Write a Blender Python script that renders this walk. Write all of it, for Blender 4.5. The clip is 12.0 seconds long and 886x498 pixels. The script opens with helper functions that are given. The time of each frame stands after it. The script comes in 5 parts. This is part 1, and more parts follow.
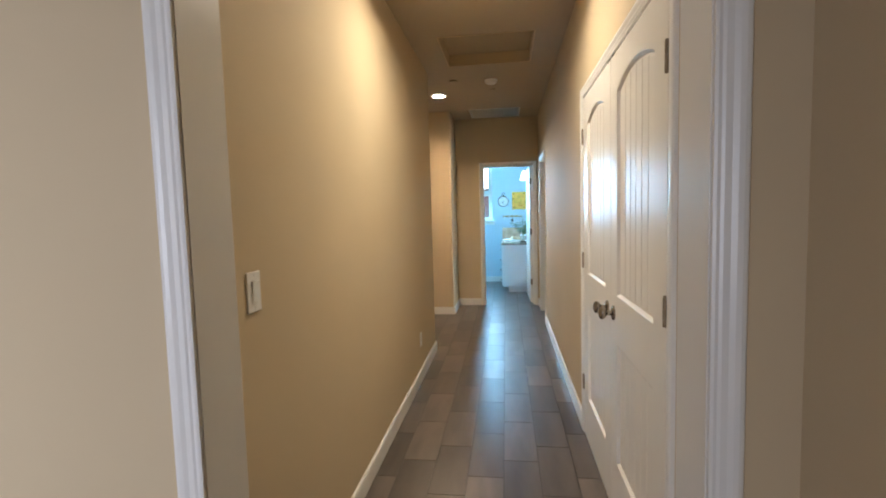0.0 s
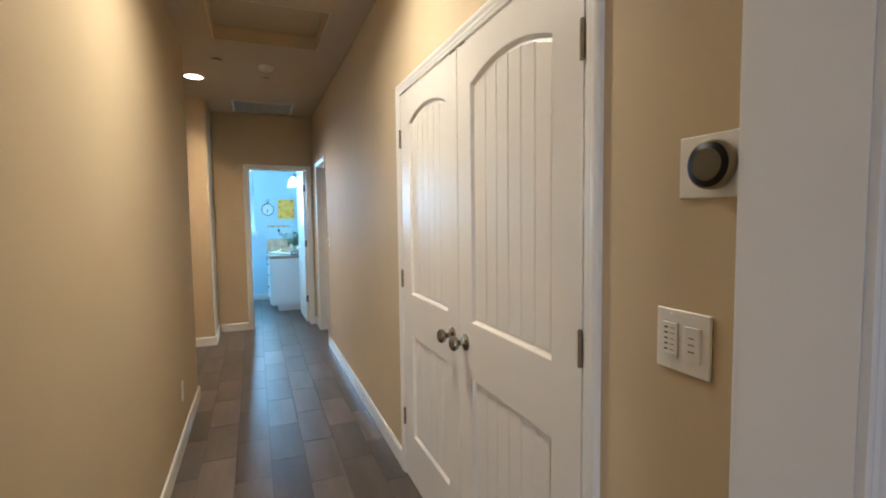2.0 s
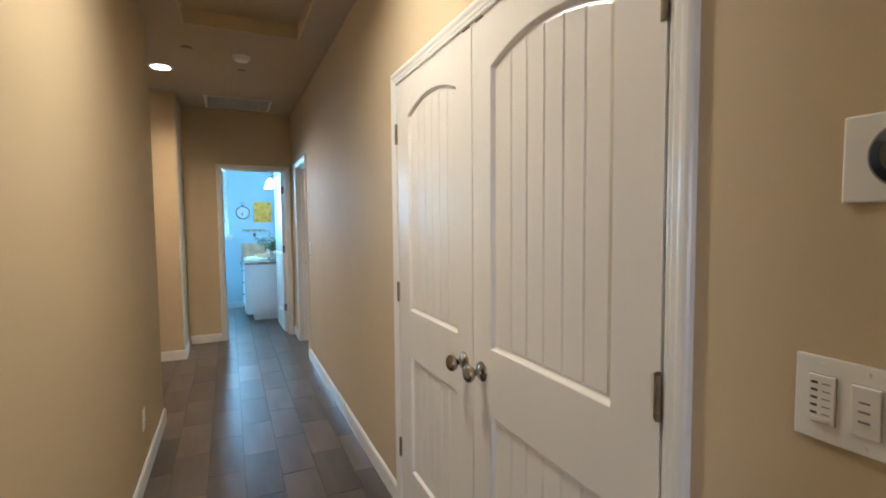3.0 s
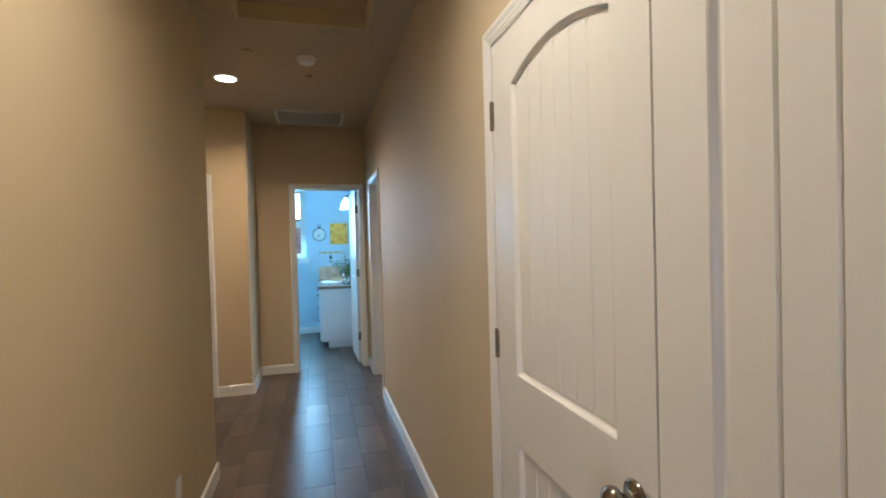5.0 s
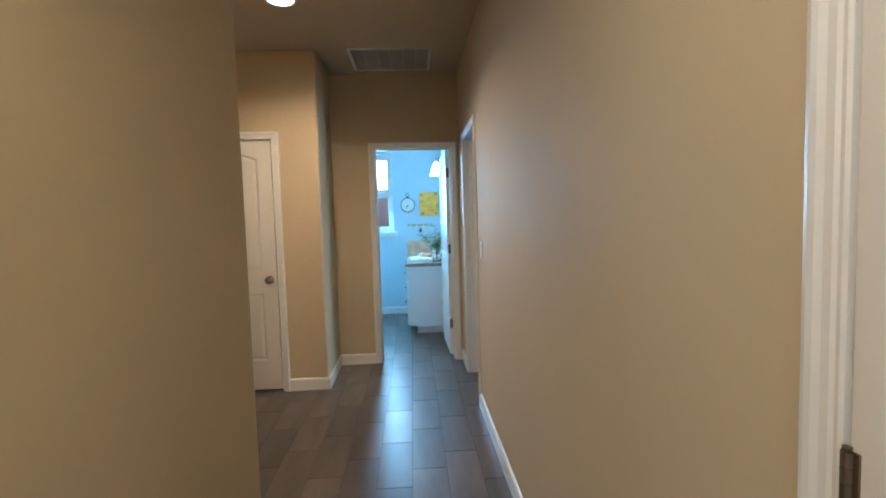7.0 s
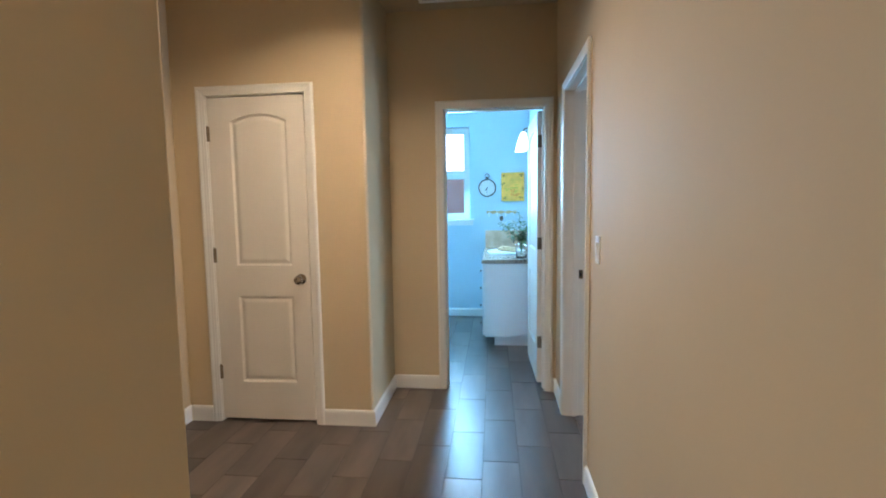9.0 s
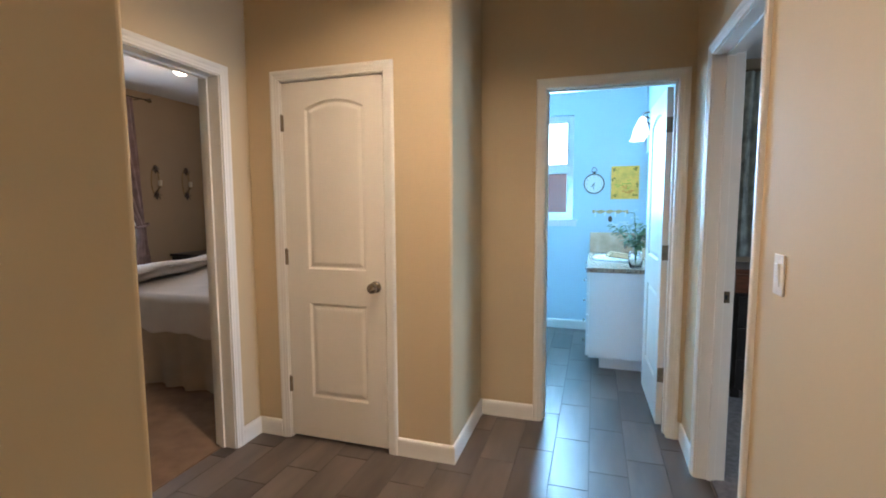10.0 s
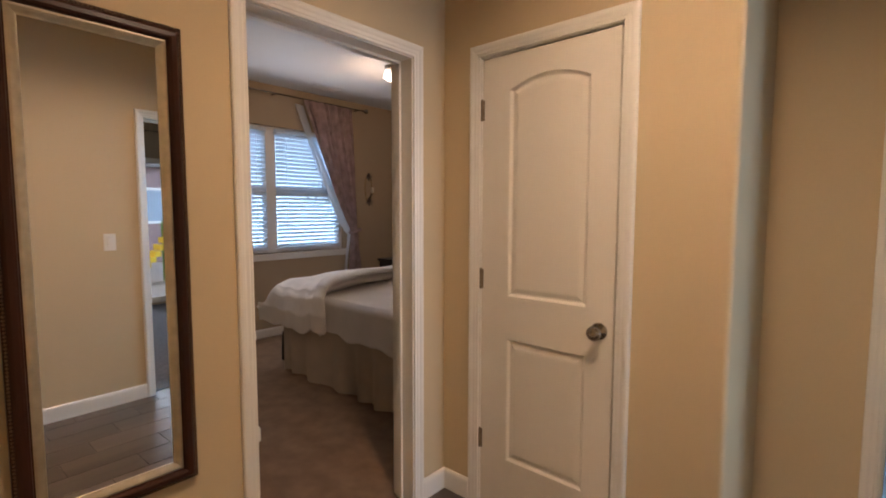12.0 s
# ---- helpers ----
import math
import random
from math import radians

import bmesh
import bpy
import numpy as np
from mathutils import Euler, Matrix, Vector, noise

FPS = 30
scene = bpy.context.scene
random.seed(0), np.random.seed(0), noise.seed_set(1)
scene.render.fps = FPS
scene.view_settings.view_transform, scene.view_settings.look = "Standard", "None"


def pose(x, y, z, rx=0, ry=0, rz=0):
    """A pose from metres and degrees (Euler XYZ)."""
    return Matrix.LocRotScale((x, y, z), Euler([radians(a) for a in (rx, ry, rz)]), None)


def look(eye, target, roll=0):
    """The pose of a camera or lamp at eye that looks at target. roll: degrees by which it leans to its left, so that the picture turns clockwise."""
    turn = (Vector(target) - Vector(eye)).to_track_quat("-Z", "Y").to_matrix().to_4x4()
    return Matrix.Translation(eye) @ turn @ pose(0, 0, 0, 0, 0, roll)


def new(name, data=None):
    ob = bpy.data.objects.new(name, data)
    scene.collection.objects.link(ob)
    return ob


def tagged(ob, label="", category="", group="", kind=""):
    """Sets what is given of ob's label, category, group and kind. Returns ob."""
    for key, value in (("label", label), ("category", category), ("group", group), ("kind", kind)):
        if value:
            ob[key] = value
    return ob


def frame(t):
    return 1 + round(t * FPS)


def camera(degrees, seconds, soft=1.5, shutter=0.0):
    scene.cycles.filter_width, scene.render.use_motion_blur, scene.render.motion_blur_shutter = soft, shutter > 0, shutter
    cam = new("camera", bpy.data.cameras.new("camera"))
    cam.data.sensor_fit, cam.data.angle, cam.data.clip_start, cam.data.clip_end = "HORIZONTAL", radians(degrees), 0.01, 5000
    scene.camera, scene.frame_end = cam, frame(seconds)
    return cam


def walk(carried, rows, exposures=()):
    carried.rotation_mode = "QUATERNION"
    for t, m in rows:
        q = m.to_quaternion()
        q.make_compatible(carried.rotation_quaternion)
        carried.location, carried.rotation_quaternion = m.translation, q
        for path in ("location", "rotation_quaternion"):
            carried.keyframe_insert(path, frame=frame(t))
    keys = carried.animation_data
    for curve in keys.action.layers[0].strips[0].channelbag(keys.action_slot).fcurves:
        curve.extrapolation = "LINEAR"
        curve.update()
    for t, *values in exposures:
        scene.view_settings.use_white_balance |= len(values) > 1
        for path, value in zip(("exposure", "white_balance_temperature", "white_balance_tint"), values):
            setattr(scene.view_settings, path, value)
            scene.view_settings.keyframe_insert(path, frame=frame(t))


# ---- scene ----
cam = camera(86.4, 12.0, soft=1.9)
PATH = [
    (0, (0.248, 0.091, 1.397), (-0.019, 2.067, 1.243), -1.6),
    (0.5, (0.084, 0.208, 1.41), (0.203, 2.198, 1.252), -1.5),
    (1, (0.029, 0.355, 1.393), (0.429, 2.309, 1.24), -0.9),
    (1.5, (0.002, 0.489, 1.397), (0.585, 2.397, 1.257), -0.6),
    (2, (-0.017, 0.612, 1.41), (0.72, 2.467, 1.276), -0.7),
    (2.5, (-0.039, 0.764, 1.417), (0.803, 2.574, 1.287), -0.6),
    (4.5, (0.137, 1.391, 1.423), (0.753, 3.293, 1.362), -0.7),
    (5, (0.148, 1.594, 1.423), (0.666, 3.525, 1.39), -1.5),
    (5.5, (0.225, 1.845, 1.436), (0.579, 3.814, 1.421), -1.8),
    (6, (0.266, 2.057, 1.411), (0.51, 4.042, 1.36), -1.7),
    (6.5, (0.241, 2.314, 1.427), (0.467, 4.299, 1.33), -1.9),
    (7, (0.259, 2.578, 1.387), (0.384, 4.569, 1.254), -1.7),
    (9, (0.28, 3.679, 1.353), (0.064, 5.659, 1.178), -0.9),
    (9.5, (0.269, 3.946, 1.353), (-0.117, 5.9, 1.176), -0.6),
    (10, (0.209, 4.169, 1.367), (-0.398, 6.065, 1.181), -0.3),
    (10.5, (0.172, 4.369, 1.362), (-0.672, 6.173, 1.181), 0.6),
    (11, (0.115, 4.53, 1.373), (-0.894, 6.248, 1.2), 0.9),
    (11.5, (-0.064, 4.655, 1.381), (-1.194, 6.297, 1.224), 0.2),
    (12, (-0.181, 4.743, 1.378), (-1.503, 6.236, 1.221), 0.1),
]
LOOKS = [(0.0, 1.28, 6350, 10), (0.5, 1.3, 6600, 10), (1.0, 1.3, 6550, 10), (1.5, 1.27, 6250, 10), (2.5, 1.2, 5900, 9), (4.5, 0.92, 5950, 10), (5.5, 0.9, 5950, 10), (7.0, 1.0, 5850, 9),
         (9.0, 1.26, 5850, 10), (10.0, 1.36, 6050, 14), (10.5, 1.28, 6150, 15), (11.0, 1.2, 6500, 19), (11.5, 1.13, 6750, 21), (12.0, 1.03, 6750, 21)]
walk(cam, [(t, look(eye, target, roll)) for t, eye, target, roll in PATH], LOOKS)

# ---------------------------------------------------------------- light
world = bpy.data.worlds.new("sky")
scene.world = world
world.use_nodes = True
wn = world.node_tree.nodes
sky = wn.new("ShaderNodeTexSky")
sky.sky_type, sky.sun_disc = "NISHITA", False
sky.sun_elevation, sky.sun_rotation = radians(48), radians(180)
world.node_tree.links.new(sky.outputs[0], wn["Background"].inputs[0])
wn["Background"].inputs[1].default_value = 0.05

sun = new("sun", bpy.data.lights.new("sun", "SUN"))
sun.data.energy, sun.data.angle, sun.data.color = 0.6, radians(15), (1, 0.97, 0.93)
sun.matrix_world = look((0, -20, 22), (0, 0, 0))

WARM = (1.0, 0.85, 0.64)
DAY = (0.3, 0.67, 1.0)


def area_lamp(name, eye, target, sx, sy, watts, color, spread=180):
    la = bpy.data.lights.new(name, "AREA")
    la.shape, la.size, la.size_y = "RECTANGLE", sx, sy
    la.energy, la.color, la.spread = watts, color, radians(spread)
    ob = new(name, la)
    ob.matrix_world = look(eye, target)
    return ob


def disk_lamp(name, eye, watts, spread, color=WARM):
    la = bpy.data.lights.new(name, "AREA")
    la.shape, la.size, la.energy, la.color, la.spread = "DISK", 0.14, watts, color, radians(spread)
    ob = new(name, la)
    ob.matrix_world = look(eye, (eye[0], eye[1] + 0.001, 0))
    return ob


disk_lamp("downlight_lamp_alcove", (-0.495, 5.587, 2.722), 9.6, 142, (1.0, 0.75, 0.5))
disk_lamp("downlight_lamp_hall", (0.12, 2.57, 2.722), 8.3, 156, (1.0, 0.9, 0.73))
area_lamp("bath_window_light", (-0.32, 9.44, 1.76), (-0.1, 5.0, 1.0), 0.6, 1.0, 38, DAY)
area_lamp("bedroom_window_light", (-4.86, 7.4, 1.6), (-2.0, 7.4, 1.2), 1.6, 1.25, 8, (0.88, 0.93, 1.0))
# added daylight fill from behind the camera; no window is seen there
area_lamp("entry_window_light", (-1.5, -2.94, 1.3), (-1.3, 0.9, 0.9), 1.0, 1.5, 9.5, (0.8, 0.84, 1.0), 74)
# added fill through the side doorway, placed to brighten the alcove's return wall
area_lamp("patio_door_light", (4.42, 6.45, 1.1), (-0.4, 6.75, 1.0), 0.8, 1.9, 14, (0.62, 0.8, 1.0), 110)
bl = bpy.data.lights.new("bedroom_ceiling_lamp", "POINT")
bl.energy, bl.color, bl.shadow_soft_size = 4.5, (1.0, 0.7, 0.44), 0.06
new("bedroom_ceiling_lamp", bl).location = (-3.55, 7.82, 2.55)

# ---------------------------------------------------------------- materials


def mat(name, col, rough=0.6, metal=0.0, var=0.08, vscale=3.0, bump=0.0, bscale=200.0, island=0.0, stretch=None, spec=0.5):
    m = bpy.data.materials.new(name)
    m.use_nodes = True
    nt, n = m.node_tree, m.node_tree.nodes
    p = n["Principled BSDF"]
    p.inputs["Roughness"].default_value = rough
    p.inputs["Metallic"].default_value = metal
    p.inputs["Specular IOR Level"].default_value = spec
    tc = n.new("ShaderNodeTexCoord")
    src = tc.outputs["Object"]
    if stretch:
        mp = n.new("ShaderNodeMapping")
        mp.inputs["Scale"].default_value = stretch
        nt.links.new(src, mp.inputs[0])
        src = mp.outputs[0]
    nz = n.new("ShaderNodeTexNoise")
    nz.inputs["Scale"].default_value, nz.inputs["Detail"].default_value = vscale, 6
    nt.links.new(src, nz.inputs["Vector"])
    hsv = n.new("ShaderNodeHueSaturation")
    hsv.inputs["Color"].default_value = (*col, 1)
    mr = n.new("ShaderNodeMapRange")
    mr.inputs["From Min"].default_value, mr.inputs["From Max"].default_value = 0.3, 0.7
    mr.inputs["To Min"].default_value, mr.inputs["To Max"].default_value = 1 - var, 1 + var
    nt.links.new(nz.outputs["Fac"], mr.inputs["Value"])
    val = mr.outputs[0]
    if island:
        oi = n.new("ShaderNodeObjectInfo")
        m2 = n.new("ShaderNodeMapRange")
        m2.inputs["To Min"].default_value, m2.inputs["To Max"].default_value = 1 - island, 1 + island
        nt.links.new(oi.outputs["Random"], m2.inputs["Value"])
        mul = n.new("ShaderNodeMath")
        mul.operation = "MULTIPLY"
        nt.links.new(val, mul.inputs[0])
        nt.links.new(m2.outputs[0], mul.inputs[1])
        val = mul.outputs[0]
    nt.links.new(val, hsv.inputs["Value"])
    nt.links.new(hsv.outputs[0], p.inputs["Base Color"])
    if bump:
        b = n.new("ShaderNodeTexNoise")
        b.inputs["Scale"].default_value, b.inputs["Detail"].default_value = bscale, 3
        nt.links.new(src, b.inputs["Vector"])
        bp = n.new("ShaderNodeBump")
        bp.inputs["Strength"].default_value, bp.inputs["Distance"].default_value = bump, 0.002
        nt.links.new(b.outputs["Fac"], bp.inputs["Height"])
        nt.links.new(bp.outputs[0], p.inputs["Normal"])
    return m


def glow(name, col, strength):
    m = bpy.data.materials.new(name)
    m.use_nodes = True
    p = m.node_tree.nodes["Principled BSDF"]
    p.inputs["Base Color"].default_value = (*col, 1)
    p.inputs["Emission Color"].default_value = (*col, 1)
    p.inputs["Emission Strength"].default_value = strength
    return m


def glass(name, rough=0.0):
    m = bpy.data.materials.new(name)
    m.use_nodes = True
    p = m.node_tree.nodes["Principled BSDF"]
    p.inputs["Base Color"].default_value = (0.96, 0.98, 1, 1)
    p.inputs["Roughness"].default_value, p.inputs["Transmission Weight"].default_value, p.inputs["IOR"].default_value = rough, 1, 1.45
    return m


WALL = mat("beige_wall_paint", (0.6, 0.475, 0.305), 0.7, var=0.03, vscale=1.3, bump=0.1, bscale=140, spec=0.15)
BATHWALL = mat("pale_blue_wall_paint", (0.56, 0.68, 0.74), 0.6, var=0.03, vscale=1.3, bump=0.1, bscale=140, spec=0.15)
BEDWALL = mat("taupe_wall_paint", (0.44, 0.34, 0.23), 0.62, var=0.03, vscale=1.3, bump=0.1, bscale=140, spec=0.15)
ENTRYWALL = mat("entry_wall_paint", (0.5, 0.42, 0.33), 0.62, var=0.03, vscale=1.3, bump=0.1, bscale=140, spec=0.15)
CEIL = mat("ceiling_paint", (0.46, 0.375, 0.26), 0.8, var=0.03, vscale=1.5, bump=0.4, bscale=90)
CEILW = mat("white_ceiling_paint", (0.75, 0.75, 0.74), 0.8, var=0.03, vscale=1.5, bump=0.4, bscale=90)
TRIM = mat("white_trim_paint", (0.8, 0.77, 0.71), 0.32, var=0.02, vscale=4, bump=0.06, bscale=60)
DOORW = mat("white_door_paint", (0.78, 0.73, 0.65), 0.34, var=0.02, vscale=4, bump=0.12, bscale=70, stretch=(1, 1, 0.12))
NICKEL = mat("satin_nickel", (0.33, 0.29, 0.24), 0.2, 1.0, var=0.06, vscale=20)
BRONZE = mat("aged_hinge_metal", (0.25, 0.195, 0.135), 0.45, 1.0, var=0.15, vscale=30)
PLASTIC = mat("white_switch_plastic", (0.82, 0.79, 0.73), 0.3, var=0.01)
BLACK = mat("black_plastic", (0.012, 0.012, 0.013), 0.12, var=0.1)
DARKGAP = mat("shadow_gap_dark", (0.02, 0.018, 0.015), 0.8)
GROUT = mat("grey_grout", (0.06, 0.053, 0.047), 0.85, var=0.15, vscale=30)
CARPET = mat("brown_carpet", (0.22, 0.145, 0.095), 0.98, var=0.14, vscale=9, bump=0.6, bscale=300, spec=0.05)


def plank_material():
    m = mat("wood_look_tile", (0.112, 0.088, 0.071), 0.3, var=0.34, vscale=1.5, bump=0.012, bscale=18, island=0.36, stretch=(5, 1.0, 1))
    n, nt = m.node_tree.nodes, m.node_tree
    p = n["Principled BSDF"]
    # the grain differs from plank to plank
    oi = n.new("ShaderNodeObjectInfo")
    add = n.new("ShaderNodeVectorMath")
    add.operation = "ADD"
    mp = [x for x in n if x.type == "MAPPING"][0]
    sc = n.new("ShaderNodeMath")
    sc.operation = "MULTIPLY"
    sc.inputs[1].default_value = 37.0
    nt.links.new(oi.outputs["Random"], sc.inputs[0])
    nt.links.new(mp.outputs[0], add.inputs[0])
    nt.links.new(sc.outputs[0], add.inputs[1])
    for x in n:
        if x.type == "TEX_NOISE":
            nt.links.new(add.outputs[0], x.inputs["Vector"])
    rn = n.new("ShaderNodeMapRange")
    rn.inputs["To Min"].default_value, rn.inputs["To Max"].default_value = 0.29, 0.37
    nz = [x for x in n if x.type == "TEX_NOISE"][0]
    nt.links.new(nz.outputs["Fac"], rn.inputs["Value"])
    nt.links.new(rn.outputs[0], p.inputs["Roughness"])
    return m


PLANK = plank_material()

# ---------------------------------------------------------------- builders


def mesh_of(name, bm, material, smooth=False):
    me = bpy.data.meshes.new(name)
    bmesh.ops.recalc_face_normals(bm, faces=bm.faces)
    bm.to_mesh(me)
    bm.free()
    if material:
        me.materials.append(material)
    if smooth:
        me.polygons.foreach_set("use_smooth", [True] * len(me.polygons))
    return me


def part(name, bm, material, parent, label="", smooth=False):
    ob = new(name, mesh_of(name, bm, material, smooth))
    ob.parent = parent
    return tagged(ob, label)


def thing(name, m, label, category, group="", kind=""):
    ob = new(name)
    ob.empty_display_size = 0.1
    ob.matrix_world = m
    return tagged(ob, label, category, group, kind)


def single(name, bm, material, m, label, category, group="", kind="", smooth=False):
    ob = new(name, mesh_of(name, bm, material, smooth))
    ob.matrix_world = m
    return tagged(ob, label, category, group, kind)


def bx(bm, x0, x1, y0, y1, z0, z1, bevel=0.0, seg=2):
    r = bmesh.ops.create_cube(bm, size=1.0)
    vs = r["verts"]
    for v in vs:
        v.co = Vector((x0 + (v.co.x + 0.5) * (x1 - x0), y0 + (v.co.y + 0.5) * (y1 - y0), z0 + (v.co.z + 0.5) * (z1 - z0)))
    if bevel:
        es = list({e for v in vs for e in v.link_edges})
        bmesh.ops.bevel(bm, geom=es, offset=bevel, segments=seg, affect="EDGES", profile=0.5)
    return vs


def box(x0, x1, y0, y1, z0, z1, bevel=0.0, seg=2):
    bm = bmesh.new()
    bx(bm, x0, x1, y0, y1, z0, z1, bevel, seg)
    return bm


def lathe(bm, prof, n=24, m=Matrix()):
    """A turned shape about local z: prof is a list of (radius, height)."""
    rings = []
    for r, z in prof:
        rings.append([bm.verts.new(m @ Vector((r * math.cos(2 * math.pi * i / n), r * math.sin(2 * math.pi * i / n), z))) for i in range(n)])
    for a, b in zip(rings, rings[1:]):
        for i in range(n):
            bm.faces.new((a[i], a[(i + 1) % n], b[(i + 1) % n], b[i]))
    bm.faces.new(rings[0])
    bm.faces.new(rings[-1][::-1])


def tube(bm, pts, r, n=8):
    pts = [Vector(p) for p in pts]
    rings = []
    for i, p in enumerate(pts):
        d = (pts[min(i + 1, len(pts) - 1)] - pts[max(i - 1, 0)]).normalized()
        q = d.to_track_quat("Z", "Y")
        rr = r[i] if isinstance(r, (list, tuple)) else r
        rings.append([bm.verts.new(p + q @ Vector((rr * math.cos(2 * math.pi * k / n), rr * math.sin(2 * math.pi * k / n), 0))) for k in range(n)])
    for a, b in zip(rings, rings[1:]):
        for k in range(n):
            bm.faces.new((a[k], a[(k + 1) % n], b[(k + 1) % n], b[k]))
    bm.faces.new(rings[0])
    bm.faces.new(rings[-1][::-1])


def wall(name, axis, c0, c1, a0, a1, openings=(), z1=2.735, material=None, label="", rounded=(), z0=0.0):
    """A wall along x or y with openings (from, to, bottom, top) right through it."""
    bm = bmesh.new()

    def piece(a, b, za, zb):
        if b - a > 1e-4 and zb - za > 1e-4:
            if axis == "y":
                bx(bm, c0, c1, a, b, za, zb)
            else:
                bx(bm, a, b, c0, c1, za, zb)
    at = a0
    for o0, o1, zb, zt in sorted(openings):
        piece(at, o0, z0, z1)
        piece(o0, o1, z0, zb)
        piece(o0, o1, zt, z1)
        at = o1
    piece(at, a1, z0, z1)
    for px, py, r in rounded:
        es = [e for e in bm.edges if all(abs(v.co.x - px) < 1e-3 and abs(v.co.y - py) < 1e-3 for v in e.verts)]
        bmesh.ops.bevel(bm, geom=es, offset=r, segments=5, affect="EDGES", profile=0.5)
    return tagged(new(name, mesh_of(name, bm, material or WALL)), label or "smooth beige painted drywall wall", "wall", kind="structure")


def slab(name, x0, x1, y0, y1, z0, z1, material, label, category):
    return single(name, box(x0, x1, y0, y1, z0, z1), material, Matrix(), label, category, kind="structure")


def face(x, y, rz, z=0.0):
    """The frame of a wall's face: local x along it, local -y out of it."""
    return pose(x, y, z, 0, 0, rz)


CASE = [(0.0, 0.0), (0.0, 0.009), (0.005, 0.011), (0.0105, 0.0105), (0.0155, 0.013), (0.026, 0.0135), (0.0345, 0.017), (0.043, 0.018), (0.05, 0.016), (0.0535, 0.012), (0.0535, 0.0)]


def casing_mesh(u0, u1, top, prof=CASE):
    """Moulded casing round an opening, mitred at the head, bottom at the floor."""
    bm = bmesh.new()
    lines = []
    for o, w in prof:
        lines.append([bm.verts.new(p) for p in ((u0 - o, -w, 0), (u0 - o, -w, top + o), (u1 + o, -w, top + o), (u1 + o, -w, 0))])
    for a, b in zip(lines, lines[1:]):
        for i in range(3):
            bm.faces.new((a[i], a[i + 1], b[i + 1], b[i]))
    return bm


def door_frame(name, m, u0, u1, top, depth, label, back=True, stop=None, reveal=0.005):
    """Jambs and head lining an opening through a wall of that depth, with casing on its face (and its back)."""
    f = thing(name, m, label, "door frame", kind="structure")
    j = 0.018
    part("jamb", box(u0 - j + reveal, u0, 0.0005, depth, 0, top + reveal), TRIM, f)
    part("jamb", box(u1, u1 + j - reveal, 0.0005, depth, 0, top + reveal), TRIM, f)
    part("head_jamb", box(u0, u1, 0.0005, depth, top, top + j - reveal), TRIM, f)
    part("casing", casing_mesh(u0 - reveal, u1 + reveal, top + reveal), TRIM, f)
    if back:
        c = part("casing", casing_mesh(-u1 - reveal, -u0 + reveal, top + reveal), TRIM, f)
        c.matrix_local = pose(0, depth, 0, 0, 0, 180)
    if stop is not None:
        part("door_stop", box(u0, u0 + 0.011, stop, stop + 0.035, 0, top - 0.011, 0.002), TRIM, f)
        part("door_stop", box(u1 - 0.011, u1, stop, stop + 0.035, 0, top - 0.011, 0.002), TRIM, f)
        part("door_stop", box(u0, u1, stop, stop + 0.035, top - 0.011, top, 0.002), TRIM, f)
    return f


def panel_mesh(x0, x1, z0, z1, rise, beads):
    """A moulded door panel with an arched head and, where asked for, beaded boards; returns its outline too."""
    ts = {0.0, 1.0}
    for i in range(1, 24):
        ts.add(i / 24)
    grooves = [i / beads for i in range(1, beads)] if beads else []
    gw = 0.0045 / (x1 - x0)
    ts = {t for t in ts if all(abs(t - g) > 2.2 * gw for g in grooves)}
    for g in grooves:
        ts |= {g - gw, g, g + gw}
    ts = sorted(ts)
    low = set(grooves)

    def loop(ins, depth, groove=False):
        bot, tp = [], []
        for t in ts:
            x = x0 + ins + t * (x1 - x0 - 2 * ins)
            d = depth + (0.0048 if groove and t in low else 0)
            tt = (x - x0) / (x1 - x0)
            bot.append(Vector((x, d, z0 + ins)))
            tp.append(Vector((x, d, z1 - ins + rise * (1 - (2 * tt - 1) ** 2))))
        return bot, tp
    bm = bmesh.new()
    rings = []
    if beads:
        steps = [(0.0, 0.0), (0.003, 0.003), (0.008, 0.0115), (0.012, 0.0135), (0.018, 0.012), (0.022, 0.011)]
    else:
        steps = [(0.0, 0.0), (0.004, 0.004), (0.01, 0.0115), (0.017, 0.0125), (0.034, 0.006), (0.042, 0.005)]
    for k, (ins, d) in enumerate(steps):
        b, t = loop(ins, d, k == len(steps) - 1)
        rings.append(([bm.verts.new(c) for c in b], [bm.verts.new(c) for c in t]))
    for (b0, t0), (b1, t1) in zip(rings, rings[1:]):
        a, c = b0 + t0[::-1], b1 + t1[::-1]
        for i in range(len(a)):
            k = (i + 1) % len(a)
            bm.faces.new((a[i], a[k], c[k], c[i]))
    b, t = rings[-1]
    for i in range(len(b) - 1):
        bm.faces.new((b[i], b[i + 1], t[i + 1], t[i]))
    ob, ot = loop(0, 0)
    return bm, [tuple(c) for c in ob + ot[::-1]]


